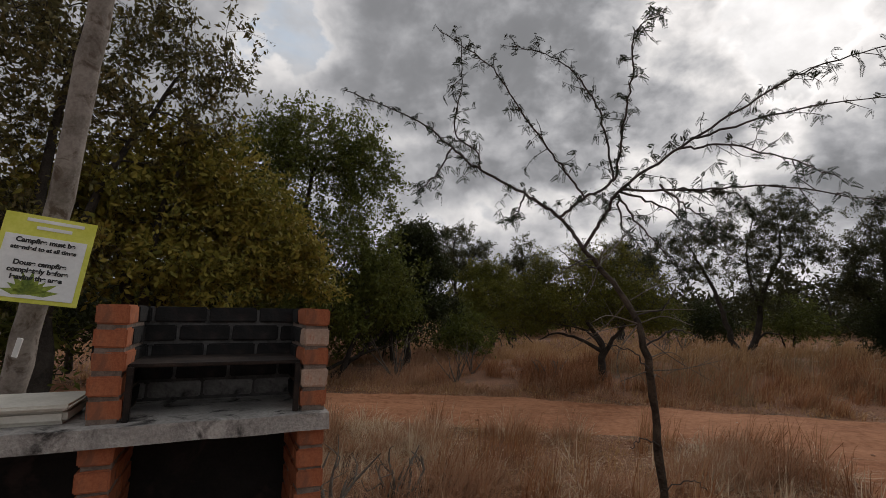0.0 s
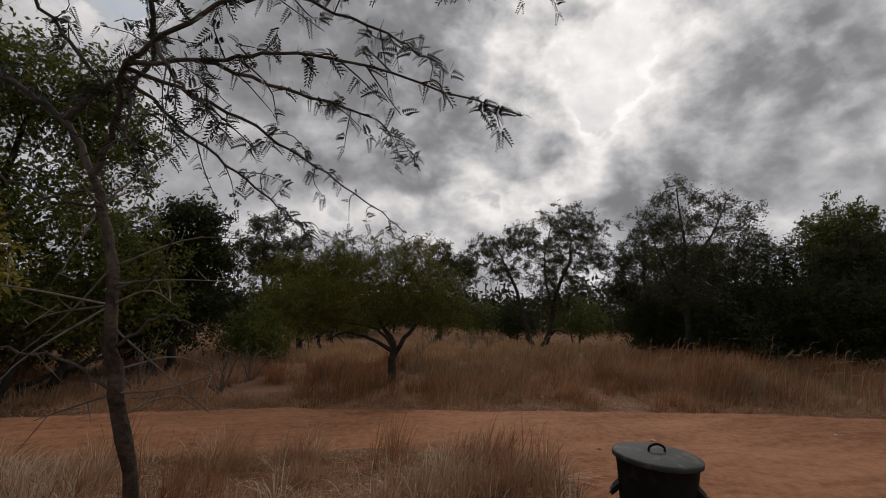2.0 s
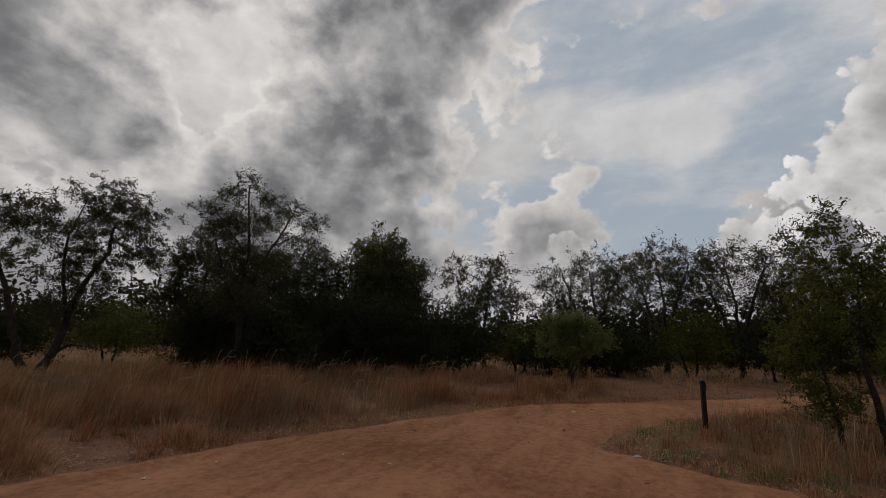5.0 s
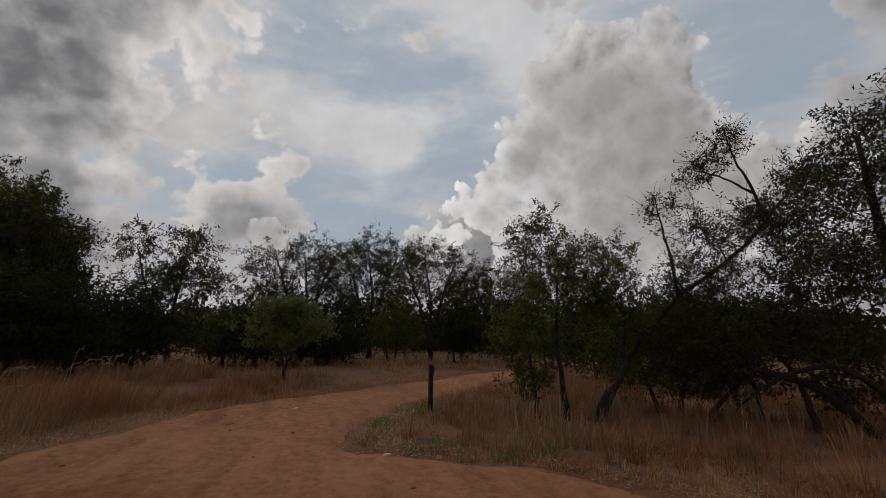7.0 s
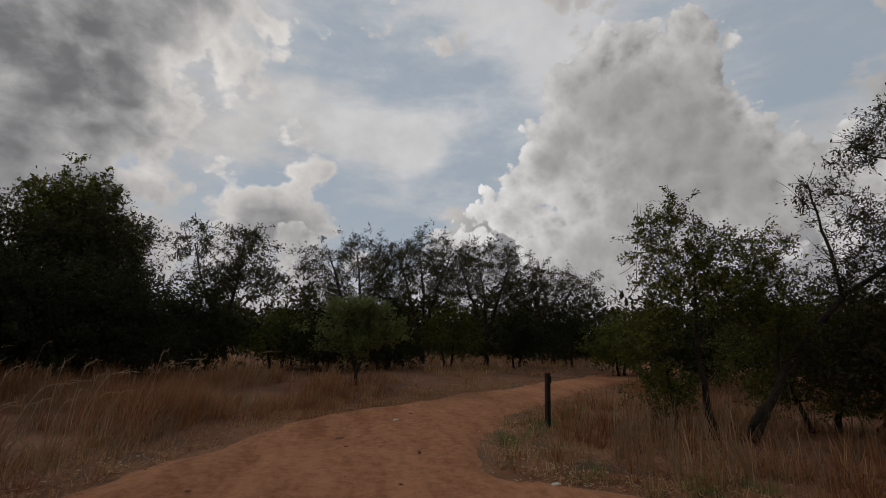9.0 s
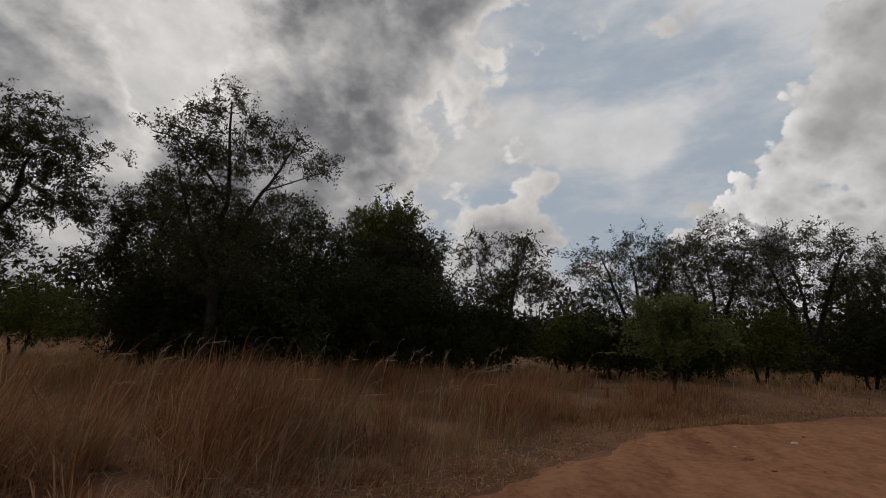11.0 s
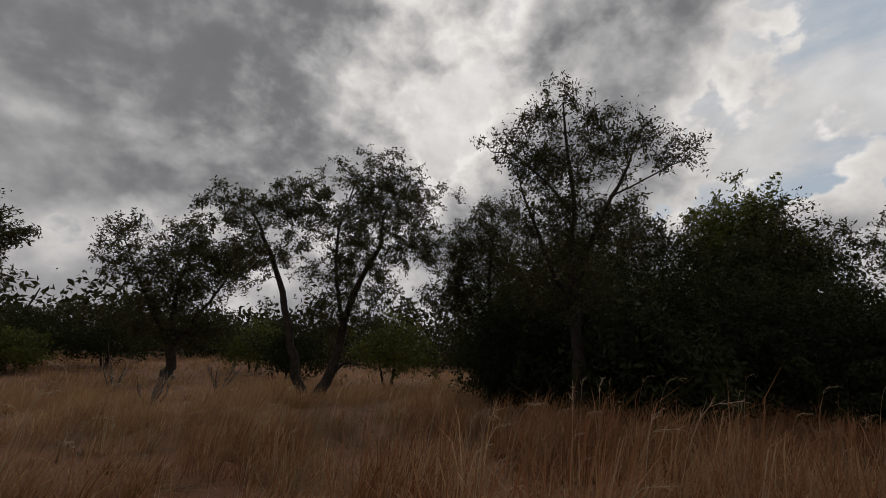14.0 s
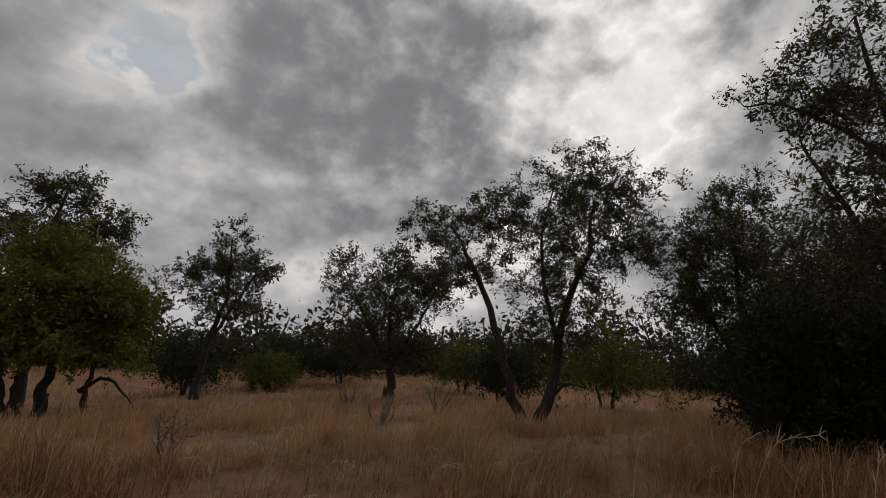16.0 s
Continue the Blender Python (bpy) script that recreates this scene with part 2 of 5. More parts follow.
BRICK_PALE = surface("brick_pale", (0.3, 0.2, 0.15), (0.48, 0.36, 0.28), 9, 0.9, 14, 0.7, 0.004, stain=(0.33, 0.12, 0.06), stain_scale=8)
# soot on the hearth bricks; its black also paints the shade below the slab
SOOT_AND_SHADE = surface("sooty_brick_and_shade", (0.004, 0.004, 0.0045), (0.013, 0.012, 0.0115), 6, 0.8, 14, 0.7, 0.004, stain=(0.03, 0.022, 0.019), stain_scale=5)
ASHBRICK = surface("ashy_brick", (0.12, 0.115, 0.11), (0.25, 0.24, 0.23), 7, 0.95, 12, 0.6, 0.004, stain=(0.03, 0.028, 0.027), stain_scale=4)
MORTAR = surface("mortar", (0.1, 0.075, 0.06), (0.22, 0.17, 0.14), 15, 0.95, 10, 0.8, 0.005)
SOOTMORTAR = surface("sooty_mortar", (0.035, 0.034, 0.033), (0.11, 0.105, 0.1), 10, 0.95, 10, 0.8, 0.004)
CONCRETE = surface("concrete", (0.22, 0.208, 0.195), (0.46, 0.435, 0.4), 5, 0.9, 16, 1.0, 0.008, stain=(0.035, 0.032, 0.03), stain_scale=7)
PALE_STONE = surface("pale_stone", (0.45, 0.42, 0.36), (0.6, 0.57, 0.5), 5, 0.8, 14, 0.3, 0.002)
IRON = surface("iron", (0.012, 0.011, 0.011), (0.05, 0.035, 0.028), 14, 0.7, 8, 0.5, 0.002, 0.6)
POLE = surface("pole_wood", (0.15, 0.13, 0.11), (0.32, 0.285, 0.25), 5, 0.9, 10, 0.6, 0.004, stain=(0.1, 0.075, 0.055), stain_scale=9)
PLASTIC = surface("black_plastic", (0.004, 0.0045, 0.0045), (0.009, 0.01, 0.01), 6, 0.7, 12, 0.25, 0.002, stain=(0.02, 0.017, 0.015), stain_scale=9, spec=0.12)
LIDPLASTIC = surface("lid_plastic", (0.024, 0.027, 0.027), (0.045, 0.048, 0.048), 6, 0.7, 12, 0.3, 0.002, stain=(0.1, 0.085, 0.07), stain_scale=8)
POST = surface("post_paint", (0.012, 0.011, 0.010), (0.035, 0.03, 0.027), 7, 0.8, 8, 0.5, 0.003)
WHITE = surface("sign_white", (0.7, 0.7, 0.68), (0.82, 0.82, 0.8), 6, 0.6, 9, 0.1, 0.001)
YELLOW = surface("sign_yellow", (0.6, 0.6, 0.07), (0.74, 0.73, 0.15), 6, 0.6, 9, 0.1, 0.001)
INK = surface("sign_ink", (0.02, 0.02, 0.02), (0.04, 0.04, 0.035), 20, 0.6, 5, 0.1, 0.001)
LEAFPRINT = surface("sign_green", (0.1, 0.16, 0.03), (0.35, 0.42, 0.06), 16, 0.6, 5, 0.1, 0.001)


def road_material():
    m, n, b, _ = material("red_dirt", 0.95)
    wide = n.noise(n.place, 0.35, 5.0, 0.6, 0.4)
    stretch = n.add("ShaderNodeMapping", values={"Vector": n.place, "Rotation": (0, 0, 0.35), "Scale": (0.5, 3.0, 1.0)}).outputs[0]
    streak = n.noise(stretch, 1.1, 6.0, 0.62, 0.5)
    grain = n.noise(n.place, 55, 4.0, 0.7)
    grit = n.noise(n.place, 11, 5.0, 0.65)
    tone = n.math("ADD", n.math("MULTIPLY", wide, 0.35), n.math("ADD", n.math("MULTIPLY", streak, 0.27), n.math("MULTIPLY", grit, 0.38)))
    colour = n.mix(n.smooth(tone, 0.36, 0.62), (0.22, 0.085, 0.038), (0.45, 0.212, 0.112))
    colour = n.mix(n.smooth(grain, 0.6, 0.75, 0, 0.5), colour, (0.48, 0.3, 0.2))
    n.put(b.inputs["Base Color"], colour)
    b.inputs["Specular IOR Level"].default_value = 0.2
    bump(n, b, n.math("ADD", n.math("MULTIPLY", grain, 0.4), n.math("MULTIPLY", grit, 0.9)), 0.7, 0.03)
    return m


ROAD = road_material()

# ---------- mesh helpers ----------


def mesh_of(name, verts, tris, mat, smooth=False):
    """A mesh of triangles from arrays."""
    verts, tris = np.asarray(verts, np.float32), np.asarray(tris, np.int32)
    me = bpy.data.meshes.new(name)
    me.vertices.add(len(verts))
    me.vertices.foreach_set("co", verts.ravel())
    me.loops.add(tris.size)
    me.loops.foreach_set("vertex_index", tris.ravel())
    me.polygons.add(len(tris))
    me.polygons.foreach_set("loop_start", np.arange(0, tris.size, 3, dtype=np.int32))
    if smooth:
        me.polygons.foreach_set("use_smooth", np.ones(len(tris), bool))
    me.materials.append(mat)
    me.update(calc_edges=True)
    return me


def child(name, me, parent, label=""):
    ob = new(name, me)
    ob.parent = parent
    return tagged(ob, label)


def part(name, bm, mat, parent=None, label=""):
    """Links a bmesh as one mesh object under a thing or a part."""
    me = bpy.data.meshes.new(name)
    bm.to_mesh(me)
    bm.free()
    me.materials.append(mat)
    ob = new(name, me)
    if parent:
        ob.parent = parent
    return tagged(ob, label)


def thing(name, m, label, category, group=""):
    ob = new(name)
    ob.matrix_world = m
    ob.empty_display_size = 0.2
    return tagged(ob, label, category, group)


def box(bm, sx, sy, sz, m=None, bevel=0.0, rough=0.0, rng=None):
    """A box centred at m, edges bevelled, corners a little uneven."""
    made = bmesh.ops.create_cube(bm, size=1, matrix=(m or Matrix()) @ Matrix.Diagonal((sx, sy, sz, 1)))
    verts = made["verts"]
    if rough:
        for v in verts:
            v.co += Vector([rng.uniform(-rough, rough) for _ in range(3)])
    if bevel:
        edges = list({e for v in verts for e in v.link_edges})
        bmesh.ops.bevel(bm, geom=edges, offset=bevel, segments=2, affect="EDGES")
    return bm


def tubes(paths, sides=6):
    """Tapered round limbs along paths of (points, radii)."""
    allv, allt, base = [], [], 0
    ang = np.linspace(0, 2 * np.pi, sides, endpoint=False)
    ca, sa = np.cos(ang), np.sin(ang)
    for pts, rad in paths:
        pts, rad = np.asarray(pts, float), np.asarray(rad, float)
        n = len(pts)
        tan = np.gradient(pts, axis=0)
        tan /= np.linalg.norm(tan, axis=1)[:, None] + 1e-9
        ref = np.array([0.31, 0.95, 0.08]) if abs(tan[0] @ np.array([0.31, 0.95, 0.08])) < 0.85 else np.array([0.95, -0.2, 0.25])
        a = np.cross(tan, ref)
        a /= np.linalg.norm(a, axis=1)[:, None] + 1e-9
        b = np.cross(tan, a)
        ring = pts[:, None] + rad[:, None, None] * (a[:, None] * ca[None, :, None] + b[:, None] * sa[None, :, None])
        allv.append(ring.reshape(-1, 3))
        i = np.arange(n - 1)[:, None] * sides + np.arange(sides)[None]
        j = np.arange(n - 1)[:, None] * sides + (np.arange(sides)[None] + 1) % sides
        allt.append(np.concatenate([np.stack([i, j, j + sides], -1).reshape(-1, 3), np.stack([i, j + sides, i + sides], -1).reshape(-1, 3)]) + base)
        base += n * sides
    return np.concatenate(allv), np.concatenate(allt)


def spline(points, n):
    """Points spaced along a smooth curve through the given ones."""
    p = np.asarray(points, float)
    if len(p) == 2:
        return p[0] + (p[1] - p[0]) * np.linspace(0, 1, n)[:, None]
    q = np.vstack([2 * p[0] - p[1], p, 2 * p[-1] - p[-2]])
    out = []
    for s in np.linspace(0, len(p) - 1 - 1e-6, n):
        i, f = int(s), s - int(s)
        a, b, c, d = q[i], q[i + 1], q[i + 2], q[i + 3]
        out.append(0.5 * (2 * b + (c - a) * f + (2 * a - 5 * b + 4 * c - d) * f * f + (3 * b - 3 * c + d - a) * f ** 3))
    return np.array(out)


def leaves(rng, centres, size, slim=0.45, droop=0.0):
    """A folded, pointed leaf at every centre, turned any way: arrays of vertices and triangles."""
    n = len(centres)
    d = rng.normal(size=(n, 3))
    d[:, 2] -= droop
    d /= np.linalg.norm(d, axis=1)[:, None]
    s = np.cross(d, rng.normal(size=(n, 3)))
    s /= np.linalg.norm(s, axis=1)[:, None]
    up = np.cross(s, d)
    ln = size * rng.uniform(0.6, 1.35, n)[:, None]
    tip = centres + d * ln
    mid = centres + d * ln * 0.45
    left = mid + s * ln * slim * 0.5 + up * ln * 0.1
    right = mid - s * ln * slim * 0.5 + up * ln * 0.1
    v = np.stack([centres, left, tip, right], 1).reshape(-1, 3)
    k = np.arange(n)[:, None] * 4
    return v, np.concatenate([k + [0, 2, 1], k + [0, 3, 2]])


def in_lumps(rng, lumps, n):
    """Points spread through ellipsoids (centre, radii), by their volume, more towards the skin."""
    vol = np.array([l[3] * l[4] * l[5] for l in lumps]) ** 0.8
    pick = rng.choice(len(lumps), n, p=vol / vol.sum())
    d = rng.normal(size=(n, 3))
    d /= np.linalg.norm(d, axis=1)[:, None]
    r = rng.uniform(0.12, 1.0, n) ** 0.5
    r *= 1 + np.clip(0.2 * rng.normal(size=n), -0.4, 0.25) * (r > 0.75)
    arr = np.array(lumps)[pick]
    return arr[:, :3] + d * r[:, None] * arr[:, 3:6]


def limbs(rng, trunks, targets, thick):
    """Branches from the trunks out to the targets, each from the nearest wood that is there by then."""
    paths, nodes, rads = [], [], []
    for pts, r0, r1 in trunks:
        c = spline(pts, 14)
        c[1:-1] += rng.normal(size=(12, 3)) * r0 * 0.22
        r = np.linspace(r0, r1, 14)
        r[0] *= 1.35
        paths.append((c, r))
        nodes += list(c[4:])
        rads += list(r[4:])
    nodes, rads = np.array(nodes), np.array(rads)
    order = np.argsort(np.min(np.linalg.norm(targets[:, None] - nodes[None], axis=2), axis=1))
    tips = []
    for k in order:
        t = targets[k]
        gap = np.linalg.norm(nodes - t, axis=1) + 0.45 * np.maximum(0, nodes[:, 2] - t[2] + 0.1)
        i = int(np.argmin(gap))
        a, ra = nodes[i], rads[i]
        ln = np.linalg.norm(t - a)
        if ln < 0.05:
            continue
        mid = (a + t) / 2 + rng.normal(size=3) * ln * 0.13 + np.array([0, 0, 0.08 * ln])
        c = spline([a, mid, t], 5)
        start = max(0.004, min(ra * 0.72, thick * (0.35 + 0.5 * ln)))
        r = np.linspace(start, max(0.0025, start * 0.45), 5)
        paths.append((c, r))
        nodes = np.vstack([nodes, c[2:]])
        rads = np.concatenate([rads, r[2:]])
        tips.append((c[1], c[2], c[3], c[4]))
    return paths, np.array(tips)


def make_tree(name, label, base, az, trunks, lumps, seed, clusters=160, per=60, size=0.045, spread=0.13, leaf=None, bark=None,
              thick=0.03, droop=0.2, slim=0.4, category="tree", twigs=0, fill=0, sprays=5):
    """A tree at base. Trunks and lumps of its crown are given as it is seen along the bearing az: to the right, away, up.
    Leaves sit along short sprays at the ends of the branches; fill: more leaves inside the crown."""
    rng = np.random.default_rng(seed)
    th = thing(name, pose(base[0], base[1], base[2], 0, 0, -az), label, category)
    paths, tips = limbs(rng, trunks, in_lumps(rng, lumps, clusters), thick)
    for p in paths[:len(trunks)]:
        child("trunk", mesh_of("trunk", *tubes([p], 9), bark or BARK, True), th)
    wood = paths[len(trunks):]
    for _ in range(twigs):
        a = tips[rng.integers(len(tips))][3]
        d = rng.normal(size=3) * 0.16 + np.array([0, 0, 0.09])
        wood.append((spline([a, a + d * 0.5 + rng.normal(size=3) * 0.02, a + d], 4), np.linspace(0.004, 0.0015, 4)))
    root = np.repeat(tips[:, 3], sprays, 0)
    pick = rng.random(len(root)) < 0.35
    root[pick] = np.repeat(tips[:, 2], sprays, 0)[pick]
    go = np.repeat(tips[:, 3] - tips[:, 2], sprays, 0)
    go /= np.linalg.norm(go, axis=1)[:, None] + 1e-6
    go = go * 0.7 + rng.normal(size=go.shape) * 0.75
    go /= np.linalg.norm(go, axis=1)[:, None] + 1e-6
    reach = (spread * rng.uniform(1.0, 2.6, len(root)))[:, None]
    sag = np.array([0, 0, -0.25 * droop])
    fine = [(np.array([a, a + d * ln + sag * ln]), np.array([0.0035, 0.001])) for a, d, ln in zip(root, go, reach)]
    tagged(child("branchwork", mesh_of("branchwork", *tubes(wood, 4), bark or BARK, True), th), kind="stuff")
    tagged(child("twigwork", mesh_of("twigwork", *tubes(fine, 3), bark or BARK), th), kind="stuff")
    n = clusters * per
    k = rng.integers(len(root), size=n)
    f = rng.uniform(0.1, 1.05, n)[:, None]
    at = root[k] + go[k] * reach[k] * f + sag * reach[k] * f * f + rng.normal(size=(n, 3)) * spread * 0.22
    if fill:
        inner = np.array(lumps) * np.array([1, 1, 1, 0.86, 0.86, 0.86])
        at = np.concatenate([at, in_lumps(rng, inner, fill)])
    v, t = leaves(rng, at, size, slim, droop)
    if fill:
        mid = np.repeat(at[n:], 4, 0)
        v[n * 4:] = mid + (v[n * 4:] - mid) * 1.3
    v[:, 2] = np.maximum(v[:, 2], 0.02)
    child("crown", mesh_of("crown", v, t, leaf or LEAF_GREEN), th)
    return th


# ---------- ground and road ----------
# outline of the bare red dirt: the far side of the track, then back along the near side
DIRT = [(-40, 10.4), (-14, 9.6), (-6, 8.9), (-2, 8.75), (1.5, 8.5), (4.2, 7.6), (6.4, 7.0), (8.2, 6.35), (10, 5.6), (11.6, 4.9), (12.6, 4.3),
        (13.7, 3.1), (15, 1.7), (16.8, -0.5), (18.8, -2.9), (22, -6.5), (28, -12), (30, -10.5), (27, -13.5), (20, -7.2), (17.0, -3.2), (15.4, -1.5), (13.3, 0.5),
        (12.0, 1.5), (10.6, 2.05), (9.7, 2.2), (9.0, 1.3), (8.6, 0.6), (7.8, -0.2), (6.5, -1.2), (4, -2.4), (0, -2.0), (-1, 0.5), (0.4, 1.2), (2.4, 2.2), (3.0, 2.9),
        (3.4, 3.8), (3.7, 4.6), (3.4, 5.3), (2.4, 5.85), (0.6, 6.2), (-1.4, 6.35), (-5, 6.5), (-14, 7.2), (-40, 8)]


def dirt_depth(x, y):
    """How far inside the dirt's outline, in metres; below 0 outside."""
    px, py = np.array(DIRT).T
    qx, qy = np.roll(px, -1), np.roll(py, -1)
    best, inside = np.full(x.shape, 1e9), np.zeros(x.shape, bool)
    for ax, ay, bx, by in zip(px, py, qx, qy):
        ex, ey = bx - ax, by - ay
        t = np.clip(((x - ax) * ex + (y - ay) * ey) / (ex * ex + ey * ey), 0, 1)
        best = np.minimum(best, (x - ax - t * ex) ** 2 + (y - ay - t * ey) ** 2)
        cross = (ay > y) != (by > y)
        inside ^= cross & (x < ax + (y - ay) * ex / np.where(ey == 0, 1e-9, ey))
    return np.sqrt(best) * np.where(inside, 1, -1)


def waves(x, y, s, seed):
    """Smooth random relief, about -1 to 1."""
    rng = np.random.default_rng(seed)
    out = np.zeros(np.shape(x))
    for k in range(7):
        a, f, p = rng.uniform(0, 6.28), s * rng.uniform(0.5, 1.8), rng.uniform(0, 6.28)
        out = out + np.sin((x * math.cos(a) + y * math.sin(a)) * f + p + 1.3 * np.sin(0.6 * f * (x * math.sin(a) - y * math.cos(a)) + p))
    return out / 4.0


def height(x, y):
    """The lie of the land: a gentle rise into the field north of the track."""
    x, y = np.asarray(x, float), np.asarray(y, float)
    edge = np.interp(x, [-40, -2, 4, 10, 14, 19], [10, 8.8, 7.7, 5.6, 3, -3])
    rise = np.clip((y - edge) / 10, 0, 1)
    far = np.clip((np.hypot(x, y) - 60) / 200, 0, 1)
    knoll = np.clip((y - 26) / 18, 0, 1)
    return 0.75 * knoll * knoll * (3 - 2 * knoll) + 0.12 * rise * rise * (3 - 2 * rise) + 0.035 * waves(x, y, 1.1, 3) * (1 - far) * np.clip(-dirt_depth(x, y) + 0.4, 0.25, 1) + 0.1 * rise * waves(x, y, 0.25, 4) * (1 - far)


def axis(lo, hi, step, reach):
    """Even steps from lo to hi, then growing ones out to reach."""
    mid = np.arange(lo, hi, step)
    out, d = [hi], step
    while out[-1] < reach:
        d *= 1.22
        out.append(out[-1] + d)
    inn, d = [lo - step], step
    while inn[-1] > -reach:
        d *= 1.22
        inn.append(inn[-1] - d)
    return np.array(inn[::-1] + list(mid) + out)


def grid_mesh(name, gx, gy, z, mat, keep=None):
    X, Y = np.meshgrid(gx, gy, indexing="ij")
    v = np.stack([X, Y, z], -1).reshape(-1, 3)
    a = (np.arange(len(gx) - 1)[:, None] * len(gy) + np.arange(len(gy) - 1)[None]).ravel()
    if keep is not None:
        a = a[keep[:-1, :-1].ravel()]
    t = np.concatenate([np.stack([a, a + len(gy), a + len(gy) + 1], 1), np.stack([a, a + len(gy) + 1, a + 1], 1)])
    used, back_ix = np.unique(t, return_inverse=True)
    return mesh_of(name, v[used], back_ix.reshape(-1, 3), mat, True)


gx, gy = axis(-16, 32, 0.36, 2500), axis(-12, 36, 0.36, 2500)
X, Y = np.meshgrid(gx, gy, indexing="ij")
tagged(new("ground", grid_mesh("ground", gx, gy, height(X, Y), SOIL)), "dry reddish bushveld soil under sparse grass", "ground", kind="structure")
gx, gy = np.arange(-30, 30, 0.11), np.arange(-14, 11, 0.11)
X, Y = np.meshgrid(gx, gy, indexing="ij")
inner = dirt_depth(X, Y) + 0.16 * waves(X, Y, 2.6, 8) + 0.05 * waves(X, Y, 9, 9)
mid_line = np.interp(X, [-30, -2, 4, 8, 11, 14, 19], [8.4, 7.5, 6.6, 4.9, 3.4, 1.5, -4])
rut = np.exp(-((np.abs(Y - mid_line) - 0.72) / 0.24) ** 2)
lay = np.clip(inner * 0.2 - 0.012, -0.03, 0.045) + 0.006 * waves(X, Y, 5.5, 11) + 0.004 * waves(X, Y, 15, 12) - 0.025 * rut * np.clip(inner, 0, 1)
tagged(new("road", grid_mesh("road", gx, gy, height(X, Y) + lay + 0.006, ROAD, inner > -0.25)), "red dirt track with shallow wheel ruts", "road", kind="structure")

# ---------- trees, largest first ----------


def ground_at(x, y, sink=0.04):
    return (x, y, float(height(np.array([x]), np.array([y]))[0]) - sink)


make_tree("thorn_tree", "twin-trunked thorn tree with feathery grey-green crown in grass", ground_at(11.05, 17.7), 22,
          [([(-0.18, 0, 0), (-0.48, 0.05, 0.9), (-0.8, 0, 2.2), (-1.2, 0.1, 3.3), (-1.7, 0, 4.2)], 0.12, 0.03),
           ([(0.12, 0, 0), (0.42, 0, 0.75), (0.68, 0.1, 2.0), (1.25, 0, 3.6), (1.5, 0, 4.8)], 0.14, 0.03),
           ([(0.3, 0, 0.5), (0.7, -0.1, 0.85), (1.05, -0.2, 0.8)], 0.05, 0.015), ([(0.6, 0, 1.6), (0.35, 0, 2.8), (0.3, 0, 4.0), (0.6, 0, 5.2)], 0.06, 0.015)],
          [(-1.6, 0, 4.25, 1.25, 1.1, 0.55), (-0.6, 0.1, 4.75, 0.85, 0.8, 0.6), (1.5, 0, 5.1, 1.5, 1.3, 0.95), (0.9, 0, 2.9, 1.3, 1.0, 1.1), (2.2, 0, 4.0, 1.0, 0.9, 0.85), (0.2, 0, 4.0, 1.1, 0.9, 0.8), (0.5, 0, 1.9, 1.0, 0.8, 0.6), (-1.3, 0, 3.3, 0.9, 0.8, 0.5)],
          1, 500, 84, 0.074, 0.15, LEAF_GREY, thick=0.03, droop=0.5, fill=2500)
make_tree("tall_thorn_tree", "tall open thorn tree rising above dark bushes", ground_at(12.65, 11.7), 40,
          [([(0.05, 0, 0), (0.0, 0, 1.2), (-0.08, 0, 2.6), (0.0, 0.05, 3.6), (-0.12, 0, 5.4)], 0.12, 0.015),
           ([(-0.05, 0, 1.9), (0.4, 0.1, 3.2), (0.8, 0, 4.0), (1.2, 0.1, 4.9)], 0.06, 0.012),
           ([(0.0, 0, 1.6), (-0.5, -0.1, 2.7), (-0.85, 0, 3.8)], 0.055, 0.015),
           ([(-0.05, 0, 3.4), (-0.5, 0, 4.0), (-1.0, 0.1, 4.45), (-1.35, 0.1, 4.5)], 0.03, 0.008), ([(0.6, 0, 3.7), (1.2, -0.1, 4.0), (1.75, -0.1, 4.3), (2.0, -0.1, 4.2)], 0.017, 0.005)],
          [(-0.1, 0, 5.45, 0.42, 0.45, 0.32), (-0.55, 0, 5.0, 0.45, 0.45, 0.3), (0.5, 0, 5.0, 0.5, 0.5, 0.35), (1.15, 0, 4.8, 0.45, 0.45, 0.35), (-1.15, 0.1, 4.6, 0.4, 0.4, 0.2), (1.7, -0.1, 4.4, 0.45, 0.45, 0.35), (0.1, 0, 4.3, 0.95, 0.9, 0.45), (-0.6, 0, 4.1, 0.5, 0.6, 0.4), (0.0, 0, 3.3, 1.1, 1.0, 0.6), (-0.2, 0, 2.3, 1.1, 1.0, 0.6)],
          2, 400, 50, 0.065, 0.14, LEAF_GREY, thick=0.03, twigs=320, fill=200)
make_tree("thorn_tree", "slender thorn tree behind the tall one, olive crown", ground_at(15.0, 16.0), 42,
          [([(0, 0, 0), (0.05, 0, 1.5), (-0.05, 0, 3.0), (0.1, 0, 4.4)], 0.11, 0.025), ([(0, 0, 1.0), (-0.6, 0, 2.4), (-0.9, 0, 3.6)], 0.06, 0.015)],
          [(0.1, 0, 4.7, 0.9, 0.9, 0.6), (-0.3, 0, 3.6, 1.25, 1.2, 0.9), (0.2, 0, 2.4, 1.4, 1.2, 0.9), (-0.9, 0, 2.6, 0.9, 0.9, 0.7)],
          3, 320, 84, 0.078, 0.17, LEAF_GREY, fill=2200)
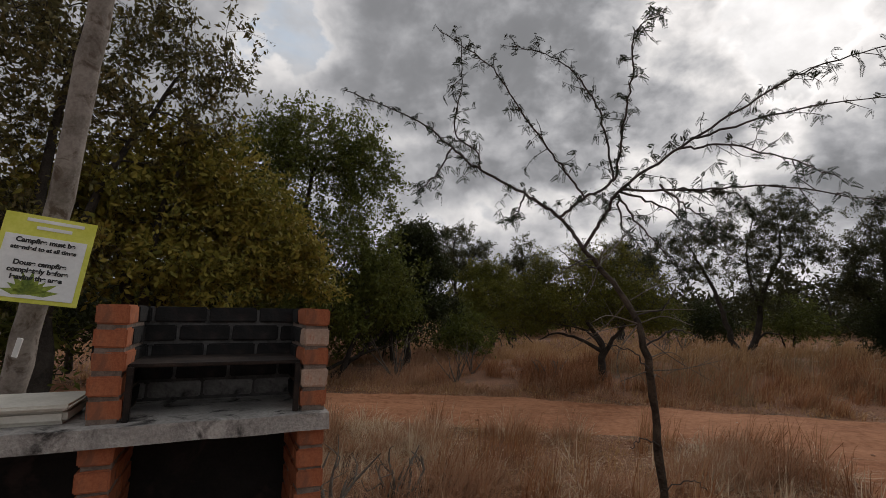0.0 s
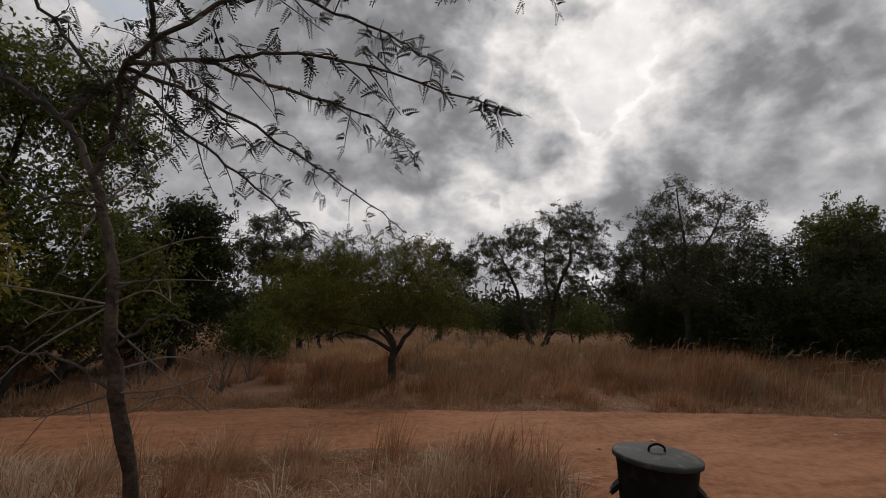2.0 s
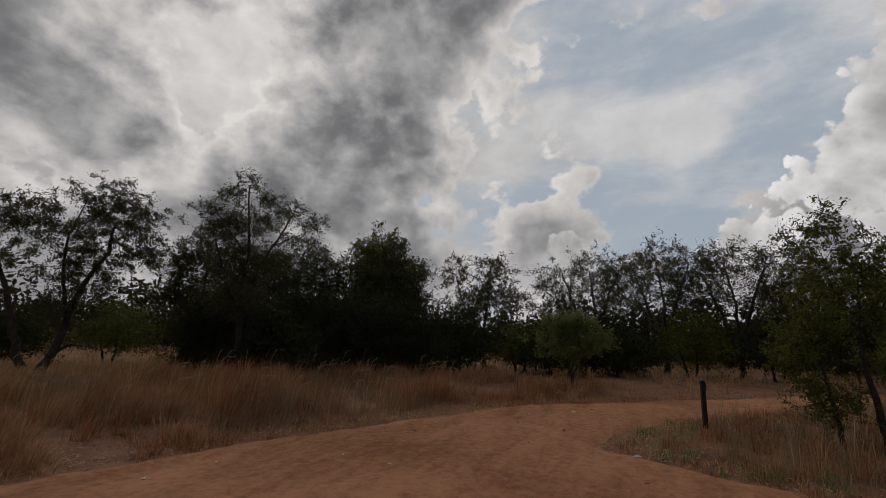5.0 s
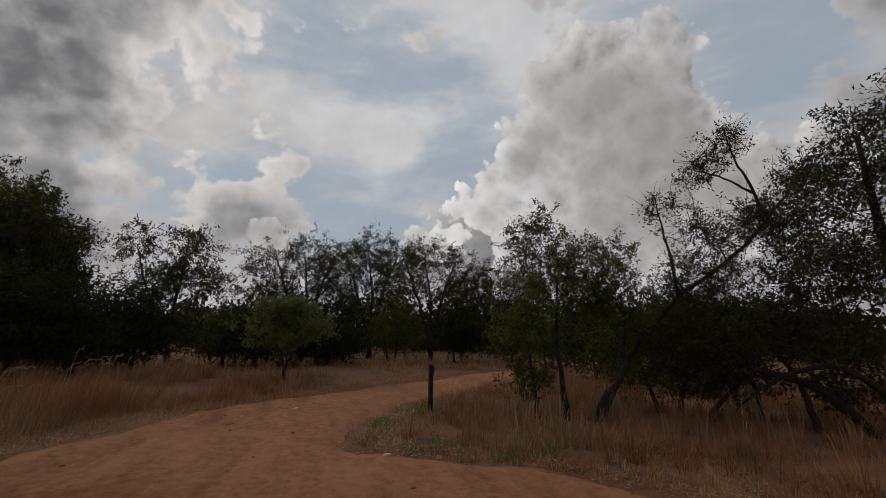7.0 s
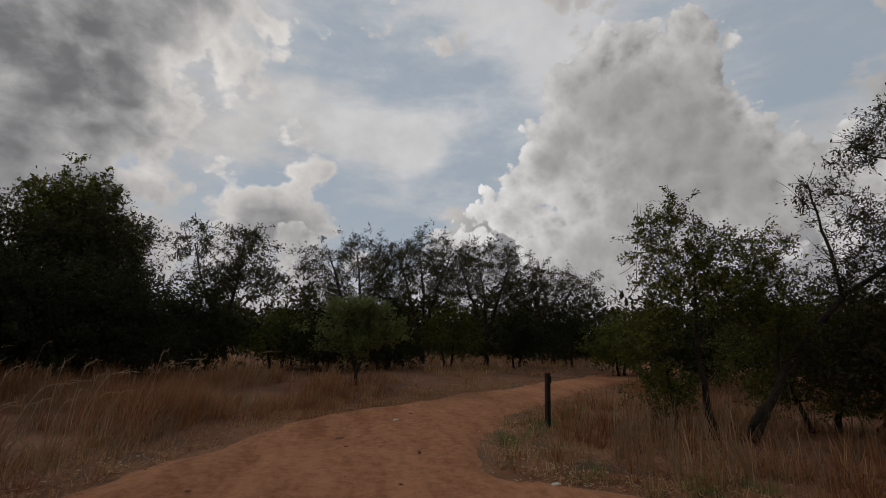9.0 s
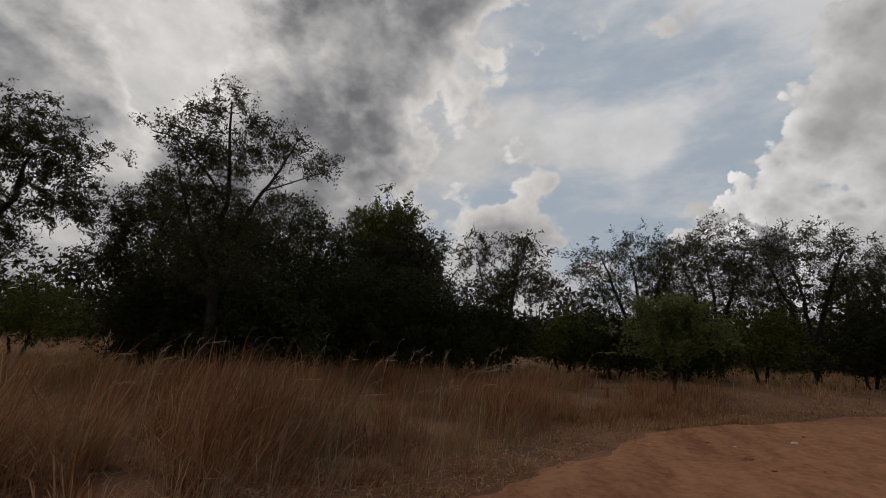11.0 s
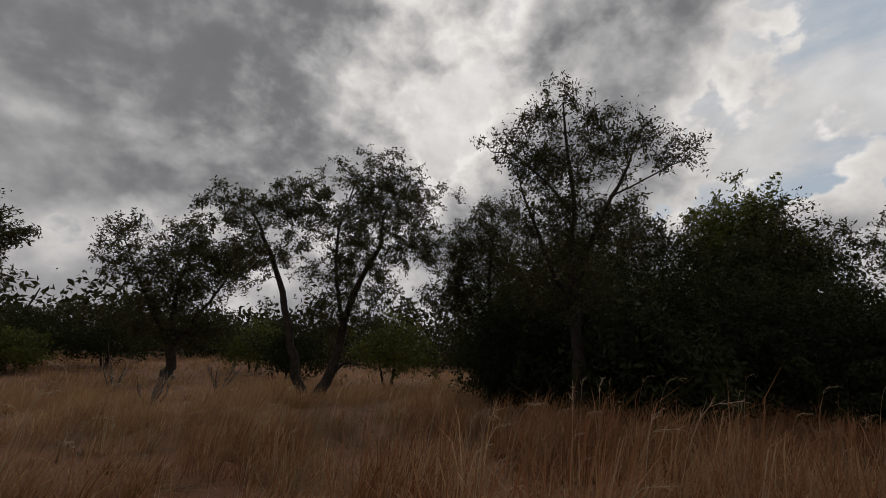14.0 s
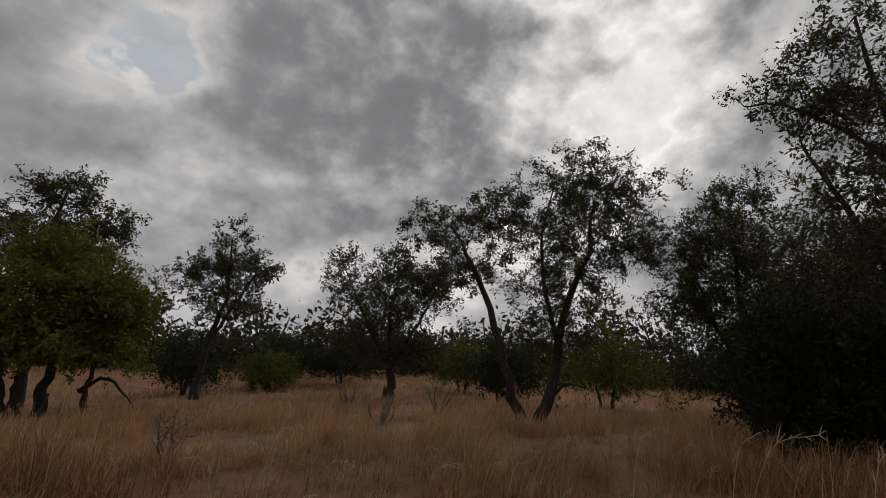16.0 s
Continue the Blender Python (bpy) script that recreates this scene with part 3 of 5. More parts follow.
for k, (x, y, h) in enumerate([(16.9, 13.4, 5.0), (18.9, 10.6, 4.7), (17.4, 16.4, 5.2)]):
    make_tree("thorn_tree", "thorn tree with feathery olive crown among dark bushes", ground_at(x, y), 52,
              [([(0, 0, 0), (0.05, 0, 1.5), (-0.1, 0, 3.0), (0.1, 0, h * 0.9)], 0.1, 0.025), ([(0, 0, 1.0), (0.6, 0, 2.4), (1.0, 0, h * 0.75)], 0.06, 0.015)],
              [(0.1, 0, h - 0.4, 0.9, 0.9, 0.5), (0.9, 0, h - 1.0, 0.9, 0.9, 0.6), (-0.6, 0, h - 1.3, 1.1, 1.0, 0.7), (0.1, 0, h - 2.0, 1.5, 1.3, 0.8)],
              130 + k, 230, 52, 0.09, 0.18, LEAF_GREY, twigs=120, fill=500)
make_tree("dome_tree", "round dense dark green tree with a domed crown", ground_at(20.0, 11.8), 58,
          [([(0, 0, 0), (0.05, 0, 1.8), (0, 0, 3.6), (0.1, 0, 5.0)], 0.16, 0.03), ([(0, 0, 1.2), (0.8, 0, 2.6), (1.2, 0, 3.8)], 0.08, 0.02)],
          [(0, 0, 4.75, 1.35, 1.3, 1.15), (-0.5, 0, 4.0, 1.2, 1.2, 1.0), (0.9, 0, 4.0, 1.1, 1.1, 0.9), (0, 0, 2.6, 2.0, 1.6, 1.1)],
          4, 360, 80, 0.11, 0.18, LEAF_GREEN, fill=7000)
make_tree("thorn_tree", "sparse thorn tree with thinning brownish leaves", ground_at(21.8, 7.8), 68,
          [([(0, 0, 0), (0.0, 0, 1.5), (0.2, 0, 3.0), (0.3, 0, 4.3)], 0.09, 0.02), ([(0, 0, 0.9), (-0.8, 0, 2.6), (-1.2, 0, 4.0)], 0.06, 0.015)],
          [(0.3, 0, 4.1, 1.0, 1.0, 0.75), (-1.2, 0, 4.1, 0.7, 0.7, 0.75), (0.6, 0, 2.9, 1.5, 1.2, 0.8), (-0.6, 0, 2.8, 1.1, 1.0, 0.8)],
          5, 260, 46, 0.095, 0.17, LEAF_GREY, twigs=150)
for k, (x, y, h, w_) in enumerate([(23.0, 3.6, 5.0, 1.8), (24.6, 0.9, 5.6, 2.2), (23.8, -1.6, 5.3, 1.9), (25, -5, 4.6, 1.7)]):
    make_tree("umbrella_thorn", "flat-topped thorn tree with forked limbs beyond the track", ground_at(x, y), 90,
              [([(0, 0, 0), (0.1, 0, 1.2), (0.6, 0, h * 0.55), (1.1, 0, h * 0.8)], 0.11, 0.03), ([(0, 0, 0.6), (-0.5, 0, h * 0.45), (-1.1, 0, h * 0.8)], 0.1, 0.025),
               ([(0, 0, 0.9), (0.1, 0.5, h * 0.5), (-0.1, 0.9, h * 0.85)], 0.08, 0.025)],
              [(0.1, 0, h - 0.75, w_ * 0.75, w_ * 0.8, 0.7), (-1.3, 0, h - 1.35, w_ * 0.75, w_ * 0.8, 0.8), (1.3, 0, h - 1.3, w_ * 0.75, w_ * 0.8, 0.8), (-0.2, 0, h - 2.0, w_, w_ * 0.7, 0.8), (1.2, 0, h - 2.4, w_ * 0.7, w_ * 0.6, 0.6), (-1.4, 0, h - 2.5, w_ * 0.7, w_ * 0.6, 0.6)],
              10 + k, 420, 36, 0.085, 0.19, LEAF_GREY, sprays=4, twigs=300, thick=0.036)
make_tree("acacia_bush", "small light-green acacia with layered foliage at the track's edge", ground_at(16.4, 3.6), 85,
          [([(0.05, 0, 0), (0, 0, 0.45), (-0.1, 0, 0.9), (-0.25, 0, 1.5)], 0.045, 0.012), ([(0.03, 0, 0.3), (0.3, 0, 0.9), (0.5, 0, 1.4)], 0.03, 0.01)],
          [(0, 0, 1.75, 0.85, 0.8, 0.28), (-0.3, 0, 1.35, 0.75, 0.7, 0.25), (0.5, 0, 1.3, 0.65, 0.6, 0.25), (0.0, 0, 1.0, 0.8, 0.7, 0.2)],
          21, 170, 80, 0.075, 0.13, LEAF_PALE, category="bush")
make_tree("spreading_tree", "low spreading tree with flat olive crown and dead lower twigs", ground_at(3.4, 10.5), 16,
          [([(0, 0, 0), (0.02, 0, 0.5), (-0.05, 0, 0.95), (-0.5, 0, 1.6)], 0.10, 0.03), ([(0, 0, 0.55), (0.35, 0, 1.1), (0.9, 0.1, 1.7)], 0.06, 0.02),
           ([(0, 0, 0.7), (-0.5, -0.1, 0.95), (-1.0, -0.1, 1.05), (-1.35, -0.2, 0.9)], 0.045, 0.01), ([(0, 0, 0.8), (-0.35, -0.2, 1.15), (-0.9, -0.3, 1.25)], 0.035, 0.01)],
          [(-0.4, 0, 1.75, 1.7, 1.5, 0.5), (-1.4, 0, 1.9, 1.0, 1.0, 0.6), (0.8, 0, 1.85, 0.85, 0.9, 0.6), (-0.2, 0, 2.45, 0.8, 0.8, 0.5), (-1.2, 0, 2.5, 0.55, 0.6, 0.4), (0.6, 0, 2.6, 0.45, 0.5, 0.4), (1.1, 0, 1.35, 0.6, 0.7, 0.35), (-1.7, 0, 1.35, 0.9, 0.8, 0.4),
           (-0.5, 0, 2.95, 0.12, 0.12, 0.3), (0.1, 0, 2.95, 0.12, 0.12, 0.3), (0.7, 0, 2.95, 0.1, 0.1, 0.25), (-1.3, 0, 2.9, 0.1, 0.1, 0.25)],
          22, 420, 80, 0.055, 0.15, LEAF_OLIVE, twigs=220, fill=4500)
make_tree("leafy_tree", "broad tree with dark trunk and pale thinning top", ground_at(9.4, 25.7), 14,
          [([(0, 0, 0), (0.05, 0, 1.0), (-0.1, 0, 2.4), (0.1, 0, 4.4)], 0.2, 0.03), ([(0, 0, 1.0), (-1.0, 0, 2.8), (-1.9, 0, 4.6)], 0.1, 0.02), ([(0, 0, 1.1), (0.9, 0, 2.6), (1.6, 0, 4.0)], 0.09, 0.02)],
          [(0, 0, 3.7, 2.3, 1.8, 1.2), (0.1, 0, 4.9, 0.9, 0.9, 0.8), (-1.9, 0, 4.6, 0.7, 0.7, 0.9), (1.4, 0, 4.3, 1.1, 1.0, 0.8), (0, 0, 1.9, 2.3, 1.6, 0.7)],
          23, 380, 60, 0.11, 0.2, LEAF_GREY, twigs=150, fill=3000)
make_tree("bushy_tree", "rounded yellow-green bushy tree with dead limbs under it", ground_at(1.7, 19.3), 5,
          [([(0.1, 0, 0), (0.1, 0, 0.8), (0.2, 0, 2.4)], 0.13, 0.03), ([(-0.5, 0, 0), (-0.7, 0, 0.9), (-0.9, 0, 2.0)], 0.09, 0.02), ([(0.9, 0, 0.0), (0.8, 0, 0.6), (1.0, 0, 1.5)], 0.07, 0.02),
           ([(0.7, 0, 0.5), (1.1, -0.1, 0.75), (1.5, -0.2, 0.55), (1.9, -0.2, 0.05)], 0.045, 0.012), ([(-0.6, 0, 0.4), (-1.1, -0.2, 0.6), (-1.6, -0.3, 0.15)], 0.04, 0.01), ([(0.1, 0, 0.3), (0.4, -0.4, 0.45), (0.5, -0.8, 0.05)], 0.035, 0.01), ([(-0.2, 0, 0), (-0.3, -0.2, 0.5), (-0.1, -0.3, 1.2)], 0.05, 0.015)],
          [(0, 0, 2.1, 1.8, 1.6, 0.95), (-0.2, 0, 3.0, 1.1, 1.0, 0.7), (0.9, 0, 2.2, 1.0, 1.0, 0.8), (0, 0, 1.3, 1.9, 1.6, 0.4)],
          24, 380, 75, 0.095, 0.17, LEAF_OLIVE, fill=6000)
make_tree("thorn_tree", "tall thin thorn tree standing over a bush", ground_at(0.3, 21.6), 2,
          [([(0, 0, 0), (0.1, 0, 2.0), (-0.1, 0, 3.6), (0, 0, 5.2)], 0.12, 0.025), ([(0, 0, 2), (0.7, 0, 3.6), (1.1, 0, 4.6)], 0.06, 0.02)],
          [(0, 0, 5.1, 0.8, 0.8, 0.5), (-0.5, 0, 4.2, 1.0, 1.0, 0.5), (1.1, 0, 4.5, 0.7, 0.7, 0.5), (0.2, 0, 3.4, 1.3, 1.2, 0.5)], 25, 260, 62, 0.095, 0.17, LEAF_GREY)
make_tree("thorn_tree", "sparse thorn tree with grey upright branches", ground_at(3.4, 24.2), 3,
          [([(0, 0, 0), (0.1, 0, 1.6), (0.5, 0, 3.2), (0.4, 0, 5.0)], 0.12, 0.02), ([(0.1, 0, 1.6), (1.0, 0, 3.4), (1.4, 0, 4.2)], 0.06, 0.02)],
          [(0.4, 0, 4.9, 0.6, 0.6, 0.8), (0.9, 0, 4.0, 1.1, 1.0, 0.7), (-0.3, 0, 3.9, 0.9, 0.9, 0.7), (0.5, 0, 2.9, 1.3, 1.1, 0.6)], 26, 230, 50, 0.1, 0.17, LEAF_GREY, twigs=100)
# west side, across the track from the fireplace
make_tree("large_bush_tree", "large dense dark tree with many stems across the track", ground_at(-3.2, 10.0), -18,
          [([(0, 0, 0), (0.1, 0, 1.0), (-0.1, 0, 2.8), (0.2, 0, 4.9)], 0.13, 0.03), ([(-0.5, 0, 0), (-0.8, 0, 1.2), (-1.2, 0, 2.8)], 0.09, 0.02), ([(0.9, 0, 0), (1.1, -0.2, 0.7), (1.5, -0.2, 1.6)], 0.08, 0.02),
           ([(0.3, -0.3, 0), (0.6, -0.4, 1.0), (0.7, -0.3, 2.2)], 0.07, 0.02), ([(0.5, 0, 0.2), (1.3, -0.2, 0.55), (2.0, -0.2, 0.8)], 0.045, 0.012), ([(-1.2, 0, 0), (-1.3, 0, 0.8), (-1.6, 0, 1.8)], 0.06, 0.02),
           ([(0.7, 0, 0.1), (1.6, 0, 0.8), (2.3, 0.1, 1.7)], 0.06, 0.015), ([(0.1, -0.2, 0.1), (-0.5, -0.3, 0.6), (-1.2, -0.4, 0.9)], 0.045, 0.012)],
          [(0.2, 0, 5.2, 1.65, 1.6, 0.95), (-0.9, 0, 4.7, 1.4, 1.3, 1.0), (1.2, 0, 4.6, 1.1, 1.1, 0.9), (0.3, 0, 3.2, 2.0, 1.6, 1.0), (-1.5, 0, 2.5, 1.8, 1.4, 1.3), (1.5, -0.1, 2.2, 1.3, 1.2, 0.8), (0.4, -0.3, 1.5, 2.0, 1.2, 0.6), (2.2, 0, 1.6, 0.8, 0.9, 0.6)],
          31, 620, 70, 0.085, 0.18, LEAF_GREEN, fill=15000, sprays=4)
make_tree("large_bush_tree", "dark rounded tree beside the track", ground_at(-1.1, 12.6), -5,
          [([(0, 0, 0), (0.1, 0, 1.2), (0.2, 0, 3.0)], 0.11, 0.03), ([(-0.3, 0, 0), (-0.5, 0, 1.0), (-0.8, 0, 2.2)], 0.08, 0.02)],
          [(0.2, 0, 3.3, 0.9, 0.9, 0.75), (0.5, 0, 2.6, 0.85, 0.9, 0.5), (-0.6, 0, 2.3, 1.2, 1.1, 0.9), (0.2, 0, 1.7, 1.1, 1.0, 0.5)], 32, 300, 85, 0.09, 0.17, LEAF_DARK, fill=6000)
make_tree("autumn_tree", "leafy tree turning yellow and brown behind the fireplace", ground_at(-4.2, 6.3), -34,
          [([(0, 0, 0), (0.1, 0, 1.2), (0.4, 0, 2.4), (0.9, 0, 3.2)], 0.13, 0.03), ([(0, 0, 0.8), (-0.3, 0, 2.4), (-0.5, 0, 3.6)], 0.1, 0.02), ([(0, 0, 1.0), (0.1, -0.4, 2.6), (0.4, -0.5, 4.0)], 0.07, 0.015)],
          [(1.2, 0, 3.0, 1.0, 1.0, 0.75), (1.9, 0.1, 2.4, 0.7, 0.8, 0.55), (0.5, 0, 3.6, 0.9, 1.0, 0.7), (-0.2, 0, 3.0, 1.0, 1.0, 0.9), (-0.9, 0, 2.6, 1.1, 1.0, 0.9), (0.5, -0.3, 2.1, 1.3, 1.0, 0.6), (2.3, 0, 2.0, 0.5, 0.6, 0.35)],
          33, 560, 56, 0.085, 0.16, LEAF_AUTUMN, twigs=200, slim=0.5, fill=6500)
make_tree("dusky_tree", "thin dusky brown-leaved tree with drooping sprays behind the notice", ground_at(-4.6, 5.2), -40,
          [([(0, 0, 0), (0.05, 0, 1.4), (-0.15, 0, 3.0), (0.1, 0, 5.2)], 0.12, 0.02), ([(0, 0, 1.5), (0.5, 0, 3.2), (1.2, 0, 4.8)], 0.07, 0.015), ([(0, 0, 1.3), (-0.6, 0, 2.8), (-1.0, 0, 4.2)], 0.07, 0.015)],
          [(0.3, 0, 5.0, 1.1, 1.1, 0.8), (1.3, 0, 4.9, 0.8, 0.8, 0.6), (-0.8, 0, 4.6, 1.2, 1.1, 0.9), (0.4, 0, 3.9, 1.0, 1.0, 0.6), (-0.9, 0, 3.2, 1.2, 1.0, 0.8), (-0.4, 0, 2.2, 1.1, 1.0, 0.6), (1.5, 0, 4.1, 0.4, 0.5, 0.5)],
          34, 400, 40, 0.085, 0.17, LEAF_BROWN, twigs=250, slim=0.42, droop=0.9, fill=700)
# south-east side, right of the bend
make_tree("thorn_shrub", "bushy thorn shrub with bent dark stems beside the track", ground_at(10.75, -0.95), 106,
          [([(0.0, 0, 0), (-0.05, 0, 0.5), (-0.15, 0, 1.2), (-0.1, 0, 2.1)], 0.055, 0.015), ([(0.4, 0, 0), (0.55, 0, 0.4), (0.8, 0, 0.65), (0.9, 0, 1.4)], 0.05, 0.015),
           ([(-0.45, 0, 0), (-0.5, 0, 0.7), (-0.65, 0, 1.5)], 0.035, 0.01)],
          [(-0.45, 0, 2.5, 0.55, 0.55, 0.5), (0.45, 0, 2.4, 0.7, 0.65, 0.42), (0.0, 0, 1.9, 0.9, 0.7, 0.45), (0.75, 0, 1.7, 0.55, 0.55, 0.4), (-0.75, 0, 1.5, 0.4, 0.45, 0.5), (-0.3, 0, 3.0, 0.18, 0.2, 0.3), (-0.85, 0, 1.0, 0.28, 0.35, 0.35), (-0.5, 0.1, 0.65, 0.42, 0.4, 0.42)],
          41, 360, 70, 0.05, 0.12, LEAF_GREEN, twigs=260, category="bush", fill=900, sprays=3)
make_tree("thorn_tree", "half-bare leaning thorn tree with a wispy top", ground_at(10.62, -1.35), 106,
          [([(0.0, 0, 0), (0.3, 0, 0.5), (0.5, 0, 0.94), (1.3, 0, 1.86), (2.2, 0, 2.5), (2.75, 0, 3.1)], 0.05, 0.024), ([(2.7, 0, 3.0), (2.55, 0, 3.6), (2.35, 0, 4.0), (2.2, 0, 4.6)], 0.03, 0.008),
           ([(2.55, 0, 3.5), (2.1, 0, 3.75), (1.6, 0, 3.9)], 0.02, 0.006), ([(1.3, 0, 1.86), (1.2, 0, 2.6), (1.05, 0, 3.4)], 0.03, 0.008), ([(2.7, 0, 3.05), (3.1, 0, 3.5), (3.4, 0, 3.9)], 0.025, 0.008)],
          [(2.25, 0, 4.35, 0.38, 0.4, 0.3), (1.75, 0, 3.85, 0.35, 0.35, 0.2), (3.3, 0, 3.8, 0.4, 0.4, 0.3), (1.1, 0, 3.2, 0.3, 0.3, 0.35), (2.1, 0, 2.9, 0.8, 0.7, 0.4), (1.6, 0, 2.1, 0.7, 0.7, 0.4), (2.8, 0, 3.1, 0.6, 0.6, 0.4)],
          42, 300, 40, 0.05, 0.12, LEAF_GREY, twigs=420)
make_tree("large_bush_tree", "big dense dark tree with low tangled limbs", ground_at(9.5, -3.6), 130,
          [([(1.4, 0, 0), (1.3, 0, 1.2), (1.2, 0, 2.6), (1.1, 0, 4.0)], 0.13, 0.03), ([(0.9, 0, 0), (0.3, 0, 0.6), (-0.6, 0, 0.9), (-1.4, 0, 1.2)], 0.07, 0.02), ([(1.2, 0, 0.4), (0.5, -0.3, 0.9), (-0.2, -0.3, 0.7), (-0.7, -0.3, 0.25)], 0.05, 0.012),
           ([(0.3, 0, 0), (0.1, 0, 0.7), (-0.3, 0, 1.4)], 0.05, 0.015), ([(-0.3, 0.2, 0), (-0.4, 0.1, 0.6), (-0.9, 0, 1.2)], 0.04, 0.012), ([(1.7, 0, 0), (2.1, 0, 1.0), (2.6, 0, 2.4)], 0.08, 0.02)],
          [(1.3, 0, 3.9, 0.8, 0.9, 0.75), (0.6, 0, 3.1, 0.7, 0.8, 0.7), (2.2, 0, 3.6, 1.1, 1.1, 1.0), (0.5, 0, 2.2, 0.9, 0.9, 0.6), (1.7, 0, 2.3, 1.2, 1.1, 0.7), (-0.6, 0, 1.6, 1.0, 0.8, 0.4), (-1.4, 0, 1.1, 0.7, 0.7, 0.5), (0.5, 0, 1.3, 0.9, 0.8, 0.4), (-0.5, 0.3, 0.7, 0.9, 0.6, 0.4), (0.8, 0.4, 0.65, 0.9, 0.6, 0.4)],
          43, 660, 60, 0.058, 0.16, LEAF_GREY, fill=9000, sprays=4, twigs=200)
make_tree("dark_bush", "low dark bush under the trees", ground_at(10.9, -3.0), 112,
          [([(0, 0, 0), (0.1, 0, 0.5), (0.3, 0, 1.2)], 0.05, 0.015), ([(-0.3, 0, 0), (-0.5, 0, 0.6), (-0.8, 0, 1.2)], 0.04, 0.012), ([(0.4, 0, 0), (0.9, 0, 0.5), (1.3, 0, 0.7)], 0.04, 0.012)],
          [(0, 0, 1.3, 1.3, 0.9, 0.6), (-0.8, 0, 1.0, 0.8, 0.7, 0.6), (0.9, 0, 1.1, 0.9, 0.8, 0.6), (0.2, 0, 1.6, 1.2, 0.8, 0.35), (0.0, 0.2, 0.5, 1.3, 0.7, 0.4)], 44, 230, 70, 0.055, 0.15, LEAF_GREEN, category="bush", fill=2500, twigs=150)

# the dark thicket of evergreen bushes in the field
for k, (x, y, h, r) in enumerate([(13.3, 13.7, 2.7, 1.0), (13.9, 12.7, 2.9, 1.1), (14.7, 11.6, 3.0, 1.15), (15.4, 10.6, 3.05, 1.2), (16.1, 9.6, 2.9, 1.15), (16.8, 8.6, 2.5, 1.0),
                                  (15.4, 13.0, 3.9, 1.4), (17.2, 11.6, 4.2, 1.5), (18.4, 9.8, 3.9, 1.5), (19.4, 8.0, 2.7, 1.2), (14.6, 14.8, 2.8, 1.2), (16.2, 14.0, 4.3, 1.4), (18.0, 13.2, 4.6, 1.5), (19.0, 11.2, 4.2, 1.4), (13.2, 11.0, 2.1, 0.8)]):
    make_tree("thicket_bush", "dense dark evergreen bush reaching down to the grass", ground_at(x, y), 55,
              [([(0, 0, 0), (0.1, 0, 0.9), (0, 0, h * 0.75)], 0.07, 0.02), ([(-0.3, 0, 0), (-0.5, 0, 0.7), (-0.6, 0, h * 0.55)], 0.05, 0.015), ([(0.3, 0, 0), (0.6, 0, 0.7), (0.7, 0, h * 0.55)], 0.05, 0.015)],
              [(0, 0, h * 0.66, r * 0.9, r * 0.9, h * 0.3), (-0.4, 0, h * 0.42, r, r, h * 0.3), (0.5, 0, h * 0.4, r, r, h * 0.3), (0, 0, h * 0.22, r * 1.05, r, h * 0.18)],
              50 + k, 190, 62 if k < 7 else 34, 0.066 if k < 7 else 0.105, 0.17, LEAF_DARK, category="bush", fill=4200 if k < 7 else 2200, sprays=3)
# dark bushes under the flat-topped trees and along the bend
for k, (x, y, h, r) in enumerate([(22.2, 5.4, 2.4, 1.2), (22.6, 2.4, 2.6, 1.3), (23.0, 0.0, 2.7, 1.4), (22.6, -2.6, 2.6, 1.2), (23.6, -5.2, 3.0, 1.5), (20.4, 5.8, 2.0, 1.0), (16.0, -4.8, 2.2, 1.1), (14.0, -5.6, 2.6, 1.2),
                                  (-3.6, 12.6, 2.3, 1.4), (-1.9, 14.0, 2.2, 1.3), (-5.0, 11.6, 2.8, 1.5), (0.4, 15.2, 1.8, 1.0), (19.6, 4.4, 1.9, 1.0), (20.6, 2.6, 1.7, 1.0), (19.4, -5.0, 2.2, 1.1), (-5.5, 10.2, 3.2, 1.5), (-7.5, 8.0, 3.6, 1.6), (-6.0, 5.6, 3.0, 1.4), (-8.5, 10.5, 4.2, 1.8), (18.0, 18.2, 3.2, 1.6), (15.6, 21.5, 3.0, 1.7), (12.6, 22.6, 2.4, 1.4), (8.0, 31.0, 2.6, 1.5), (13.0, 28.0, 2.4, 1.4), (5.6, 30.5, 2.6, 1.5), (2.6, 26.5, 2.2, 1.3), (5.0, 28.5, 1.7, 1.2)]):
    make_tree("bush", "rounded bushveld shrub with dull green leaves", ground_at(x, y), 60,
              [([(0, 0, 0), (0.1, 0, 0.8), (0, 0, h * 0.7)], 0.06, 0.015), ([(-0.3, 0, 0), (-0.5, 0, 0.8), (-0.7, 0, h * 0.55)], 0.045, 0.012)],
              [(0, 0, h * 0.68, r * 0.85, r * 0.8, h * 0.28), (-0.4, 0, h * 0.42, r, r, h * 0.28), (0.4, 0, h * 0.38, r, r, h * 0.28)],
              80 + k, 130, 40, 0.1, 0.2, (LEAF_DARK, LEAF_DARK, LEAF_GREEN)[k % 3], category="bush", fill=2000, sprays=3)


